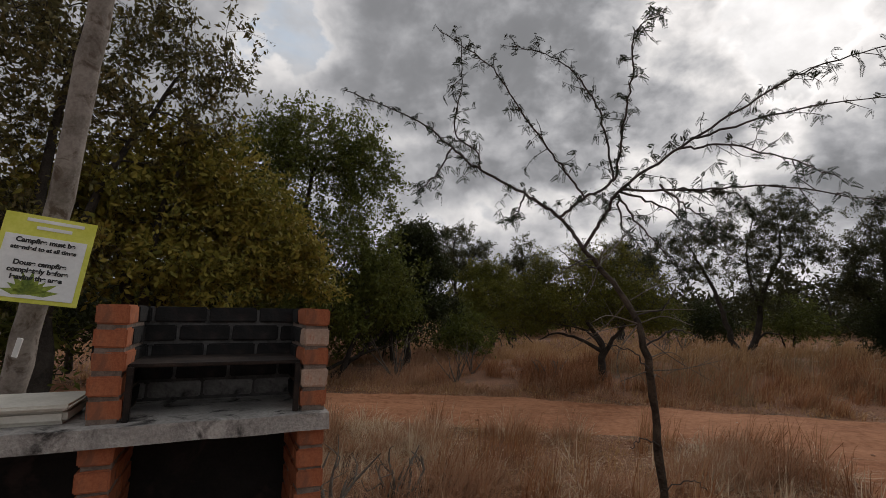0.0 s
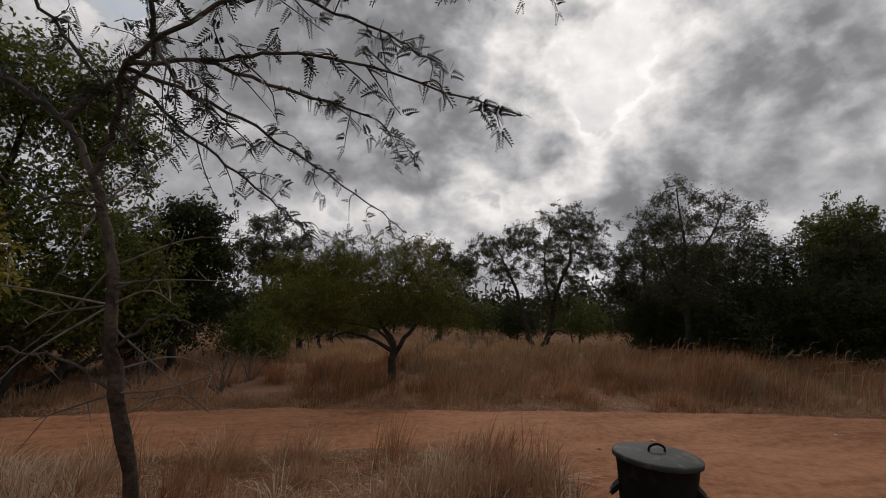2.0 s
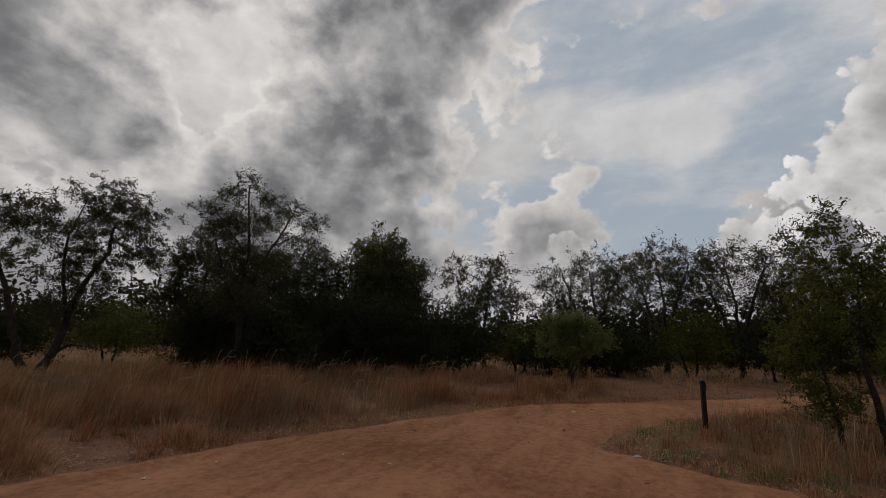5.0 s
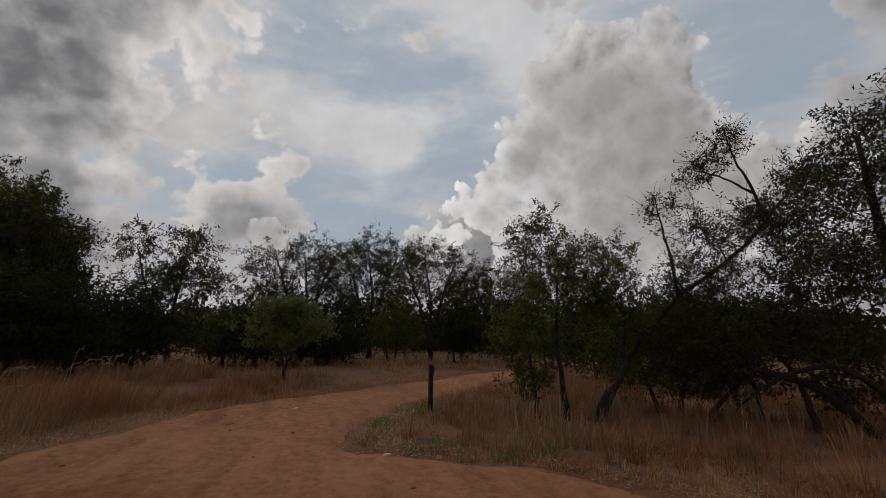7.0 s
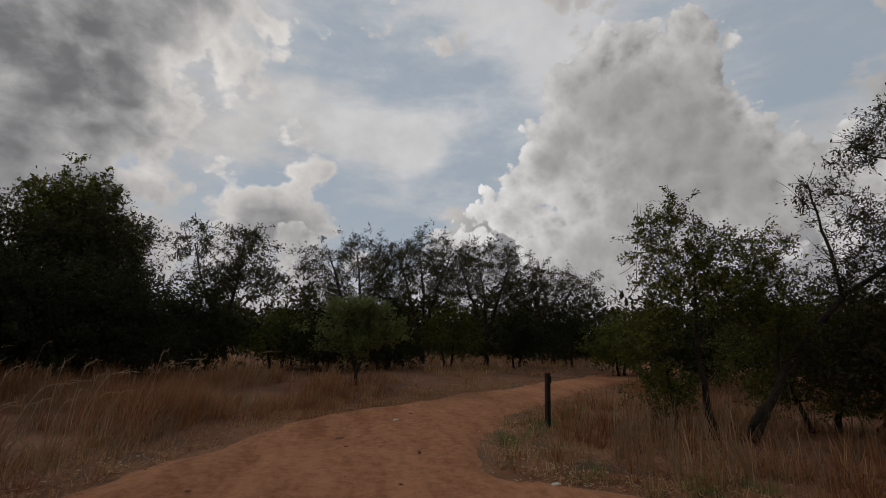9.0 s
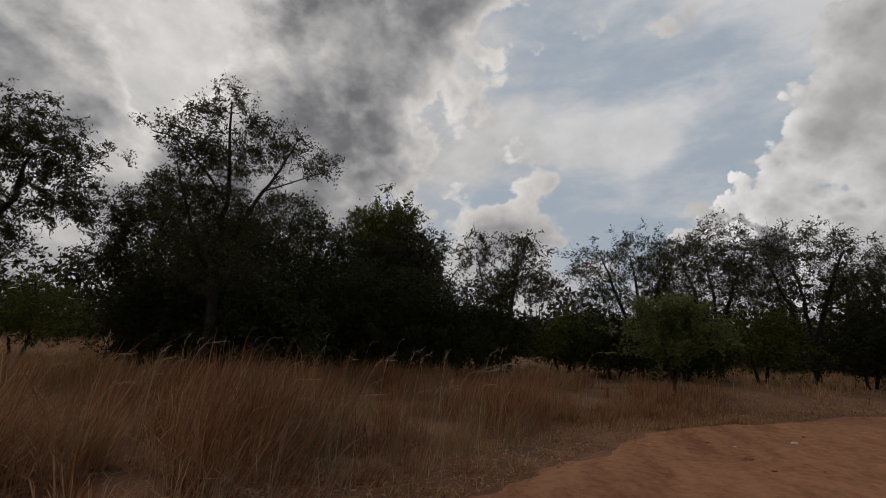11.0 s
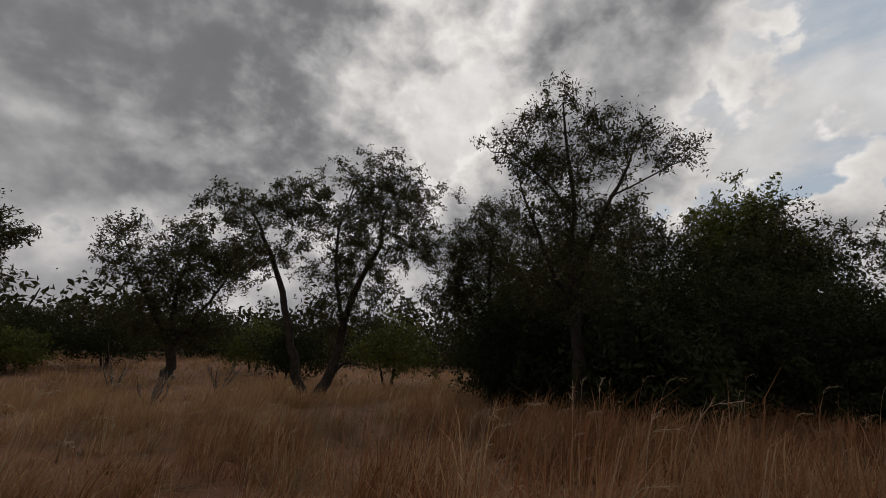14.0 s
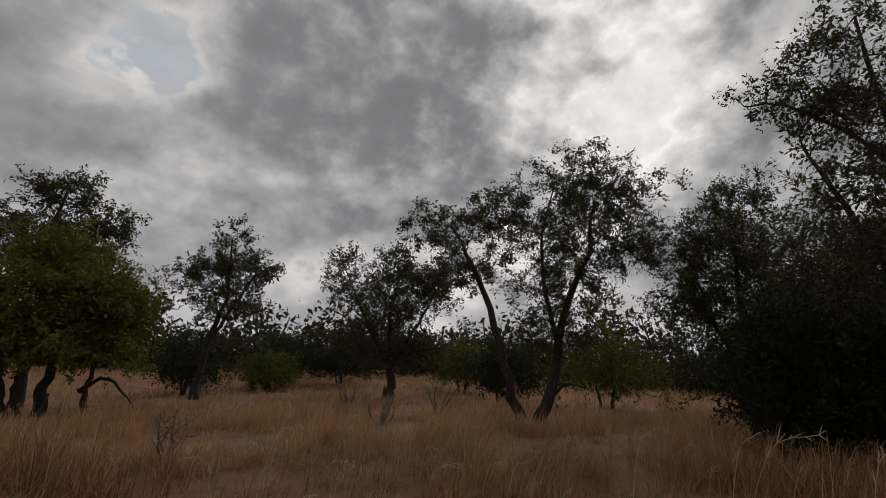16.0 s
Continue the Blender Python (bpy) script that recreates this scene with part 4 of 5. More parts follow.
def far_woods():
    """The ring of bush beyond the field, as one stand."""
    rng = np.random.default_rng(7)
    lv, lt, base, wood = [], [], 0, []
    for a in np.arange(-75, 150, 1.9):
        for row in range(3):
            d = rng.uniform(29, 35) + row * 7 + (4 if a < 60 else -3 if a > 95 else 0)
            b = radians(a + rng.uniform(-1.2, 1.2))
            x, y = 5 + d * math.sin(b), 5 + d * math.cos(b)
            h = rng.choice([2.0, 2.6, 3.0, 3.4, 4.6]) * rng.uniform(0.85, 1.15) + row * 0.4
            z = float(height(np.array([x]), np.array([y]))[0])
            lumps = [(x + rng.normal() * 0.9, y + rng.normal() * 0.9, z + h * rng.choice([0.15, 0.3, 0.5, 0.72]), rng.uniform(0.9, 1.9), rng.uniform(0.8, 1.5), h * rng.uniform(0.16, 0.28)) for _ in range(7)] + [(x, y, z + 0.45, 1.9, 1.2, 0.5)]
            v, t = leaves(rng, in_lumps(rng, lumps, 300), 0.42, 0.5)
            lv.append(v), lt.append(t + base)
            base += len(v)
            wood.append((spline([(x, y, z - 0.1), (x + 0.1, y, z + h * 0.4), (x + rng.normal() * 0.4, y, z + h * 0.75)], 5), np.linspace(0.1, 0.03, 5)))
    th = tagged(thing("far_woods", Matrix(), "distant belt of mixed bushveld trees", "woods"), kind="stuff")
    child("foliage", mesh_of("foliage", np.concatenate(lv), np.concatenate(lt), LEAF_FAR), th)
    child("trunks", mesh_of("trunks", *tubes(wood, 5), BARK, True), th)


far_woods()

# ---------- grass ----------
PATH = np.array([(0, 0), (0.9, 0.66), (2.05, 1.31), (3.1, 1.8), (4.5, 2.8), (5.2, 3.6), (5.7, 4.7), (6.15, 6.3), (6.65, 7.7), (6.6, 8.6)])


def off_path(x, y):
    """Distance to the footpath that was trodden."""
    best = np.full(x.shape, 1e9)
    for a, b in zip(PATH[:-1], PATH[1:]):
        e = b - a
        t = np.clip(((x - a[0]) * e[0] + (y - a[1]) * e[1]) / (e @ e), 0, 1)
        best = np.minimum(best, np.hypot(x - a[0] - t * e[0], y - a[1] - t * e[1]))
    return best


def grass(name, label, rng, x, y, tall, blades, mat, wide=0.005, lean=0.45, radius=0.07):
    """Tufts of arching, tapering blades at x, y; tall: the height of each tuft, which leans its own way."""
    n = len(x)
    k = np.repeat(np.arange(n), blades)
    m = len(k)
    a = rng.uniform(0, 2 * np.pi, m)
    out = np.stack([np.cos(a), np.sin(a), np.zeros(m)], 1)
    r = np.abs(rng.normal(size=m)) * radius
    h = tall[k] * rng.uniform(0.35, 1.15, m)
    drift = np.stack([0.2 + 0.22 * waves(x, y, 1.6, 61) + 0.1 * rng.normal(size=n), -0.18 + 0.22 * waves(x, y, 1.4, 62) + 0.1 * rng.normal(size=n), np.zeros(n)], 1)[k]
    bend = h * np.minimum(np.abs(rng.normal(size=m)) * lean, 1.3)
    go = out * bend[:, None] + drift * h[:, None]
    flat = np.linalg.norm(go, axis=1)
    rise = np.sqrt(np.maximum(h * h - 0.55 * flat * flat, (0.25 * h) ** 2))
    root = np.stack([x[k], y[k], np.zeros(m)], 1) + out * r[:, None]
    root[:, 2] = height(root[:, 0], root[:, 1]) - 0.01
    up = np.array([0, 0, 1.0])
    low = root + go * 0.12 + up * (rise * 0.42)[:, None]
    mid = root + go * 0.46 + up * (rise * 0.82)[:, None]
    tip = root + go + up * (rise * np.clip(1.05 - 0.25 * flat / (h + 1e-6), 0.6, 1))[:, None]
    s = np.stack([-out[:, 1], out[:, 0], np.zeros(m)], 1) * (wide * rng.uniform(0.6, 1.4, m))[:, None]
    turn = rng.uniform(-0.9, 0.9, m)[:, None]
    s = s * np.cos(turn) + out * np.linalg.norm(s, axis=1)[:, None] * np.sin(turn)
    v = np.stack([root - s, root + s, low - s * 0.85, low + s * 0.85, mid - s * 0.6, mid + s * 0.6, tip], 1).reshape(-1, 3)
    i = np.arange(m)[:, None] * 7
    t = np.concatenate([i + [0, 1, 3], i + [0, 3, 2], i + [2, 3, 5], i + [2, 5, 4], i + [4, 5, 6]])
    return tagged(new(name, mesh_of(name, v, t, mat)), label, "grass", kind="stuff")


def plumes(name, label, rng, x, y, tall, mat):
    """Tall single stalks that arch over, each with a drooping feathery seed head."""
    V, T, base = [], [], 0
    for px, py, h in zip(x, y, tall):
        a = rng.normal(-0.9, 0.6)
        d = np.array([math.cos(a), math.sin(a), 0])
        reach = h * rng.uniform(0.08, 0.55)
        z = float(height(np.array([px]), np.array([py]))[0])
        c = spline([(px, py, z - 0.01), np.array((px, py, z + h * 0.5)) + d * reach * 0.12, np.array((px, py, z + h * 0.92)) + d * reach * 0.5, np.array((px, py, z + h * (1.04 - 0.12 * reach / h))) + d * reach], 12)
        bits = [(c, np.linspace(0.0026, 0.0012, 12))]
        for i in range(7, 12):
            for _ in range(4):
                e = c[i] + (c[i] - c[i - 1]) * rng.uniform(0.4, 1.1) + rng.normal(size=3) * 0.012 * (h + 0.4) + np.array([0, 0, -0.012])
                bits.append((np.array([c[i], e]), np.array([0.0018, 0.0006])))
        v, t = tubes(bits, 3)
        V.append(v), T.append(t + base)
        base += len(v)
    return tagged(new(name, mesh_of(name, np.concatenate(V), np.concatenate(T), mat)), label, "grass", kind="stuff")


def scatter(rng, n, x0, x1, y0, y1, keep):
    x, y = rng.uniform(x0, x1, n), rng.uniform(y0, y1, n)
    ok = keep(x, y)
    return x[ok], y[ok]


def north(x, y):
    return y > np.interp(x, [-40, -2, 4, 10, 14, 19, 28], [9.5, 8.4, 7.3, 5.2, 2.5, -3.5, -11])


def tussocky(x, y, seed):
    """0 in the gaps between tussocks, 1 on them."""
    return np.clip(0.5 + 0.55 * waves(x, y, 3.4, seed) + 0.45 * waves(x, y, 1.2, seed + 1), 0, 1)


rng = np.random.default_rng(11)
x, y = scatter(rng, 30000, -6, 17, 3, 20, lambda x, y: (dirt_depth(x, y) < -0.03) & north(x, y) & (off_path(x, y) > 0.3) & (tussocky(x, y, 40) > 0.12 + rng.random(len(x)) * 0.75))
patch = waves(x, y, 0.7, 21)
tuft = tussocky(x, y, 40)
edge = np.clip(-dirt_depth(x, y) / 1.1, 0.35, 1)
tall_patch = 1 + 0.85 * np.exp(-((x - 9.2) ** 2 + (y - 8.5) ** 2) / 8)
kind = patch + 0.9 * (tall_patch - 1) + 0.5 * rng.normal(size=len(x)) + np.clip((x - 3) / 6, -0.5, 0.3)
red = (kind > 0.15) & (y < 12.5 + 2 * rng.random(len(x)))
brown = ~red & (rng.random(len(x)) < np.clip(0.85 - 0.1 * (x - 3) - 0.12 * (y - 11), 0.12, 0.85))
straw = ~red & ~brown
every = np.arange(len(x))
red &= every % 5 < 2
brown &= every % 7 < 2
straw &= every % 7 < 2
grass("red_grass", "tall reddish-brown dry grass in the field", rng, x[red], y[red], (edge * (0.14 + 0.4 * tuft) * tall_patch)[red] * rng.uniform(0.75, 1.2, red.sum()), 34, GRASS_RED, 0.0043, 0.75, 0.1)
grass("brown_grass", "mounded grey-brown tussocks across the field", rng, x[brown], y[brown], (edge * (0.12 + 0.3 * tuft) * tall_patch)[brown] * rng.uniform(0.6, 1.3, brown.sum()), 52, GRASS_BROWN, 0.0043, 1.1, 0.13)
grass("dry_grass", "knee-high straw-coloured dry grass in the field", rng, x[straw], y[straw], (edge * (0.12 + 0.3 * tuft) * tall_patch)[straw] * rng.uniform(0.6, 1.3, straw.sum()), 48, GRASS_DRY, 0.0046, 1.0, 0.12)
x, y = scatter(rng, 380, 4.5, 14, 5, 13, lambda x, y: (dirt_depth(x, y) < -0.4) & north(x, y) & (off_path(x, y) > 0.5) & (waves(x, y, 1.6, 45) > 0.15))
plumes("plume_grass", "tall arching straw stalks with feathery seed heads", rng, x, y, rng.uniform(0.5, 0.98, len(x)), PLUME)
x, y = scatter(rng, 1500, 4, 14, 5, 14, lambda x, y: (dirt_depth(x, y) < -0.5) & north(x, y) & (off_path(x, y) > 0.45) & (waves(x, y, 1.5, 44) > -0.1))
grass("seed_grass", "pale bent seed stalks standing above the grass", rng, x, y, rng.uniform(0.35, 0.78, len(x)), 8, GRASS_PALE, 0.0042, 0.85, 0.06)
x, y = scatter(rng, 13500, -14, 30, -14, 40, lambda x, y: (dirt_depth(x, y) < -0.1) & north(x, y) & ((x < -6) | (x > 17) | (y > 20)) & (tussocky(x, y, 46) > rng.random(len(x)) * 0.5))
edge = np.clip(-dirt_depth(x, y) / 1.2, 0.3, 1)
grass("far_grass", "dry brown grass across the far field", rng, x, y, edge * (0.14 + 0.26 * tussocky(x, y, 46)), 11, GRASS_DRY, 0.0085, 0.9, 0.13)
# the verge between the fireplace and the track
def verge(x, y):
    return (dirt_depth(x, y) < -0.05) & (off_path(x, y) > 0.75) & ((x > -0.35) | (y > 3.2))


x, y = scatter(rng, 420, -5, 4.2, 1.9, 7.0, lambda x, y: verge(x, y) & (tussocky(x, y, 23) > 0.15 + 0.5 * rng.random(len(x))))
grass("verge_tussocks", "matted mounds of fallen brown grass on the verge", rng, x, y, rng.uniform(0.2, 0.46, len(x)), 150, GRASS_BROWN, 0.0034, 1.0, 0.12)
x, y = scatter(rng, 260, -3, 4.2, 1.9, 6.6, lambda x, y: verge(x, y) & (tussocky(x, y, 33) > 0.3))
grass("flattened_straw", "pale flattened straw lying over the verge", rng, x, y, rng.uniform(0.22, 0.42, len(x)), 60, PLUME, 0.003, 3.0, 0.12)
x, y = scatter(rng, 700, -5, 4.2, 1.9, 7.0, lambda x, y: verge(x, y) & (tussocky(x, y, 23) > rng.random(len(x)) * 0.9))
grass("verge_grass", "short straw-coloured grass between the tussocks", rng, x, y, rng.uniform(0.06, 0.2, len(x)), 24, GRASS_DRY, 0.0038, 1.3, 0.1)
x, y = scatter(rng, 230, -0.3, 4.0, 2.4, 6.2, lambda x, y: verge(x, y) & (off_path(x, y) > 0.9) & (waves(x, y, 2.2, 27) > 0.0))
grass("verge_stalks", "thin upright reddish grass stalks on the verge", rng, x, y, rng.uniform(0.3, 0.62, len(x)), 26, GRASS_RED, 0.0028, 0.5, 0.06)
x, y = scatter(rng, 90, -0.9, 3.0, 1.9, 4.4, lambda x, y: verge(x, y) & ((x < 0.2) | (y < 3.2)))
grass("dark_weeds", "dark dry weeds on the verge and beside the brick pier", rng, x, y, rng.uniform(0.15, 0.4, len(x)), 16, TWIG, 0.0028, 0.7, 0.06)
# south-east of the bend
x, y = scatter(rng, 2600, 5, 20, -9, 3, lambda x, y: (dirt_depth(x, y) < -0.06) & ~north(x, y) & (x + y > 1) & (tussocky(x, y, 48) > 0.1 + rng.random(len(x)) * 0.6))
edge = np.clip(-dirt_depth(x, y) / 1.0, 0.3, 1)
grass("bend_grass", "brown tussocks of dry grass inside the bend of the track", rng, x, y, edge * rng.uniform(0.16, 0.5, len(x)), 40, GRASS_RED, 0.0038, 1.0, 0.12)
x, y = scatter(rng, 300, 8.8, 13, -1.6, 2.2, lambda x, y: (dirt_depth(x, y) < -0.04) & (dirt_depth(x, y) > -0.8))
grass("green_tufts", "short pale green grass tufts at the point of the bend", rng, x, y, rng.uniform(0.06, 0.18, len(x)), 26, LEAF_PALE, 0.004, 1.2, 0.08)
x, y = scatter(rng, 200, 8.2, 12, -3.0, 0.9, lambda x, y: (dirt_depth(x, y) < -0.3) & (waves(x, y, 1.8, 49) > -0.2))
grass("bend_stalks", "tall pale reeds under the shrub", rng, x, y, rng.uniform(0.35, 0.8, len(x)), 9, GRASS_PALE, 0.0036, 0.45, 0.06)


# short stubble and sprouts on the bare banks along the track
x, y = scatter(rng, 22000, -8, 17, -2, 12, lambda x, y: (dirt_depth(x, y) < 0.06) & (dirt_depth(x, y) > -1.5) & (off_path(x, y) > 0.4) & (waves(x, y, 4.5, 51) > rng.random(len(x)) * 1.2 - 0.9))
grass("stubble", "short broken dry grass stubble on the track's banks", rng, x, y, rng.uniform(0.04, 0.17, len(x)), 9, GRASS_DRY, 0.004, 1.2, 0.07)


def litter():
    """Fallen leaves and bits along the edges of the track."""
    rng = np.random.default_rng(5)
    x, y = scatter(rng, 120000, -8, 18, -4, 11, lambda x, y: np.abs(dirt_depth(x, y) + 0.15 + 0.15 * waves(x, y, 2, 31)) < 0.14 + 0.4 * rng.random(len(x)) ** 2)
    x2, y2 = scatter(rng, 14000, -3, 4, 1.6, 6.5, lambda x, y: dirt_depth(x, y) < 0)
    x3, y3 = scatter(rng, 60000, -6, 17, -3, 12, lambda x, y: (dirt_depth(x, y) < 0.02) & (dirt_depth(x, y) > -2.2 * rng.random(len(x))))
    x, y = np.concatenate([x, x2, x3]), np.concatenate([y, y2, y3])
    c = np.stack([x, y, height(x, y) + 0.028 + 0.012 * rng.random(len(x))], 1)
    v, t = leaves(rng, c, 0.042, 0.5)
    v[:, 2] = np.repeat(c[:, 2], 4) + (v[:, 2] - np.repeat(c[:, 2], 4)) * 0.35
    tagged(new("leaf_litter", mesh_of("leaf_litter", v, t, LITTER)), "fallen dry leaves along the edge of the dirt", "litter", kind="stuff")


litter()

# ---------- the sapling in the foreground ----------


def sapling():
    rng = np.random.default_rng(3)
    th = thing("thorn_sapling", pose(1.0, 2.2, 0.0), "young leafless-looking thorn sapling with sparse feathery leaves", "tree")
    o = np.array([1.0, 2.2, 0.0])
    stem = spline([np.array(p) - o for p in [(0.965, 2.18, -0.03), (0.945, 2.17, 0.74), (0.92, 2.14, 1.01), (0.89, 2.1, 1.21), (0.865, 2.1, 1.38), (0.82, 2.18, 1.54), (0.755, 2.29, 1.69), (0.69, 2.37, 1.8)]], 24)
    stem += rng.normal(size=stem.shape) * 0.004
    child("trunk", mesh_of("trunk", *tubes([(stem, np.linspace(0.019, 0.0115, 24) * (1 + 0.06 * rng.normal(size=24)))], 10), BARK_PALE, True), th)
    main = [  # limbs: points along each, and its thickness
        ([(0.69, 2.37, 1.8), (0.58, 2.41, 1.97), (0.4, 2.41, 2.09), (0.16, 2.42, 2.23), (-0.02, 2.42, 2.37), (-0.18, 2.4, 2.49), (-0.58, 2.35, 2.64)], 0.0105),
        ([(0.69, 2.37, 1.8), (0.77, 2.26, 1.95), (0.81, 2.15, 2.05), (1.04, 2.05, 2.22), (1.35, 1.98, 2.42), (1.58, 1.95, 2.55), (2.05, 1.97, 2.72)], 0.0095),
        ([(0.58, 2.41, 1.97), (0.7, 2.35, 2.06), (0.83, 2.29, 2.14), (0.83, 2.16, 2.33), (0.83, 2.04, 2.5), (0.83, 1.95, 2.73), (0.97, 1.94, 2.85)], 0.0085),
        ([(0.7, 2.35, 2.06), (0.55, 2.3, 2.24), (0.36, 2.23, 2.47), (0.19, 2.11, 2.64), (-0.08, 1.98, 2.77)], 0.006),
        ([(0.83, 2.29, 2.14), (0.78, 2.29, 2.47), (0.69, 2.31, 2.67), (0.56, 2.34, 2.83), (0.28, 2.37, 2.93)], 0.006),
        ([(1.11, 2.02, 2.26), (1.54, 2.01, 2.39), (2.07, 2.02, 2.49)], 0.0058),
        ([(0.81, 2.15, 2.05), (1.03, 1.96, 2.0), (1.29, 1.81, 1.98), (1.77, 1.78, 1.9)], 0.0062),
        ([(0.81, 2.15, 2.04), (1.1, 2.3, 1.99), (1.4, 2.52, 1.9), (1.71, 2.75, 1.78)], 0.006),
        ([(1.0, 1.99, 2.01), (1.3, 2.2, 2.06), (1.55, 2.42, 2.1), (1.72, 2.61, 2.06)], 0.0056),
        ([(0.8, 2.16, 2.02), (1.0, 2.36, 1.9), (1.2, 2.54, 1.79), (1.34, 2.64, 1.7)], 0.0056),
        ([(0.82, 2.2, 2.04), (0.82, 2.17, 1.88), (0.88, 2.13, 1.79)], 0.0056),
        ([(0.16, 2.42, 2.23), (0.14, 2.4, 2.32), (0.02, 2.37, 2.42), (0.05, 2.26, 2.63), (0.05, 2.19, 2.76)], 0.0056),
        ([(0.01, 2.42, 2.35), (-0.08, 2.37, 2.18), (-0.17, 2.33, 2.08)], 0.0056),
        ([(0.4, 2.41, 2.09), (0.35, 2.38, 1.97), (0.27, 2.36, 1.93)], 0.0056),
        ([(1.04, 2.05, 2.22), (1.2, 1.95, 2.2), (1.4, 1.88, 2.12), (1.55, 1.85, 2.05)], 0.0056),
        ([(0.92, 1.98, 2.03), (0.98, 1.9, 1.92), (1.08, 1.85, 1.82)], 0.0056),
        ([(0.89, 2.1, 1.21), (0.8, 2.04, 1.3), (0.65, 1.98, 1.34)], 0.004), ([(0.88, 2.1, 1.33), (0.98, 2.04, 1.4), (1.06, 2.0, 1.38)], 0.0045),
        ([(0.84, 2.14, 1.46), (0.95, 2.06, 1.5), (0.99, 2.02, 1.6)], 0.004), ([(0.93, 2.14, 0.9), (0.84, 2.1, 0.93), (0.78, 2.06, 0.9)], 0.003),
        ([(0.94, 2.16, 0.7), (1.04, 2.12, 0.76), (1.1, 2.08, 0.74)], 0.003), ([(0.755, 2.29, 1.69), (0.62, 2.22, 1.7), (0.5, 2.16, 1.78)], 0.004),
        ([(0.72, 2.3, 1.74), (0.6, 2.3, 1.7), (0.48, 2.3, 1.6)], 0.004)]
    for _ in range(16):
        q = rng.uniform(0.42, 0.93)
        a = stem[int(q * 23)]
        d = np.array([rng.normal(), rng.normal() * 0.7, rng.normal() * 0.25 + 0.05])
        d *= rng.uniform(0.12, 0.38) / np.linalg.norm(d)
        c = spline([a, a + d * 0.5 + rng.normal(size=3) * 0.02, a + d + np.array([0, 0, -0.03])], 8)
        bits = [(c, np.linspace(0.0032, 0.0009, 8))]
        for i in (3, 5, 6):
            e = c[i] + rng.normal(size=3) * 0.045
            bits.append((np.array([c[i], e]), np.array([0.0014, 0.0006])))
        child("dead_twig", mesh_of("dead_twig", *tubes(bits, 5), DEADWOOD, True), th)
    twig, seat, thorns = [], [], []
    for pts, r in main:
        c = spline([np.array(p) - o for p in pts], 8 * (len(pts) - 1))
        c[1:] += rng.normal(size=c[1:].shape) * 0.004
        limb = child("limb", mesh_of("limb", *tubes([(c, np.linspace(r, max(0.0018, r * 0.25), len(c)))], 7), TWIG, True), th)
        live = r > 0.0055
        if not live:
            continue
        for i in range(5, len(c) - 1):
            if rng.random() < 0.7:
                d = rng.normal(size=3) * 0.8 + (c[i] - c[i - 1]) / np.linalg.norm(c[i] - c[i - 1])
                d /= np.linalg.norm(d)
                ln = rng.uniform(0.05, 0.19) * (1 - 0.4 * i / len(c))
                e = spline([c[i], c[i] + d * ln * 0.55 + rng.normal(size=3) * 0.012, c[i] + d * ln + np.array([0, 0, -0.02])], 6)
                twig.append((e, np.linspace(0.0022, 0.0009, 6)))
                seat += [e[q] for q in (1, 2, 3, 4, 5, 5)]
            if rng.random() < 0.75:
                seat.append(c[i])
            for _ in range(2):
                d = rng.normal(size=3)
                d *= rng.uniform(0.012, 0.035) / np.linalg.norm(d)
                thorns.append((np.array([c[i], c[i] + d]), np.array([0.0012, 0.0003])))
        seat += [c[-1], c[-1], c[-2], c[-3]]
    tagged(child("twigwork", mesh_of("twigwork", *tubes(twig, 4), TWIG, True), th), kind="stuff")
    tagged(child("spinework", mesh_of("spinework", *tubes(thorns, 3), DEADWOOD), th, "pale straight thorns"), kind="stuff")
    # feathery leaves: a bent stalk with pairs of folded leaflets
    V, T, base = [], [], 0
    for s in seat:
        if rng.random() < 0.2:
            continue
        for _ in range(rng.integers(1, 3)):
            d = rng.normal(size=3) + np.array([0.1, 0, -0.3])
            d /= np.linalg.norm(d)
            side = np.cross(d, rng.normal(size=3))
            side /= np.linalg.norm(side)
            ln = rng.uniform(0.02, 0.042)
            for q in np.linspace(0.15, 1, 7):
                p = s + d * ln * q + np.array([0, 0, -0.012]) * q * q
                for sg in (-1, 1):
                    w_ = side * sg * ln * 0.36 * (1.15 - 0.6 * q) + d * ln * 0.22
                    n = d * ln * 0.11
                    V += [p, p + w_ * 0.5 + n, p + w_, p + w_ * 0.5 - n * 0.4]
                    T += [(base, base + 1, base + 2), (base, base + 2, base + 3)]
                    base += 4
    tagged(child("foliage", mesh_of("foliage", V, T, LEAF_SAPLING), th), kind="stuff")


sapling()

# ---------- the brick fireplace ----------


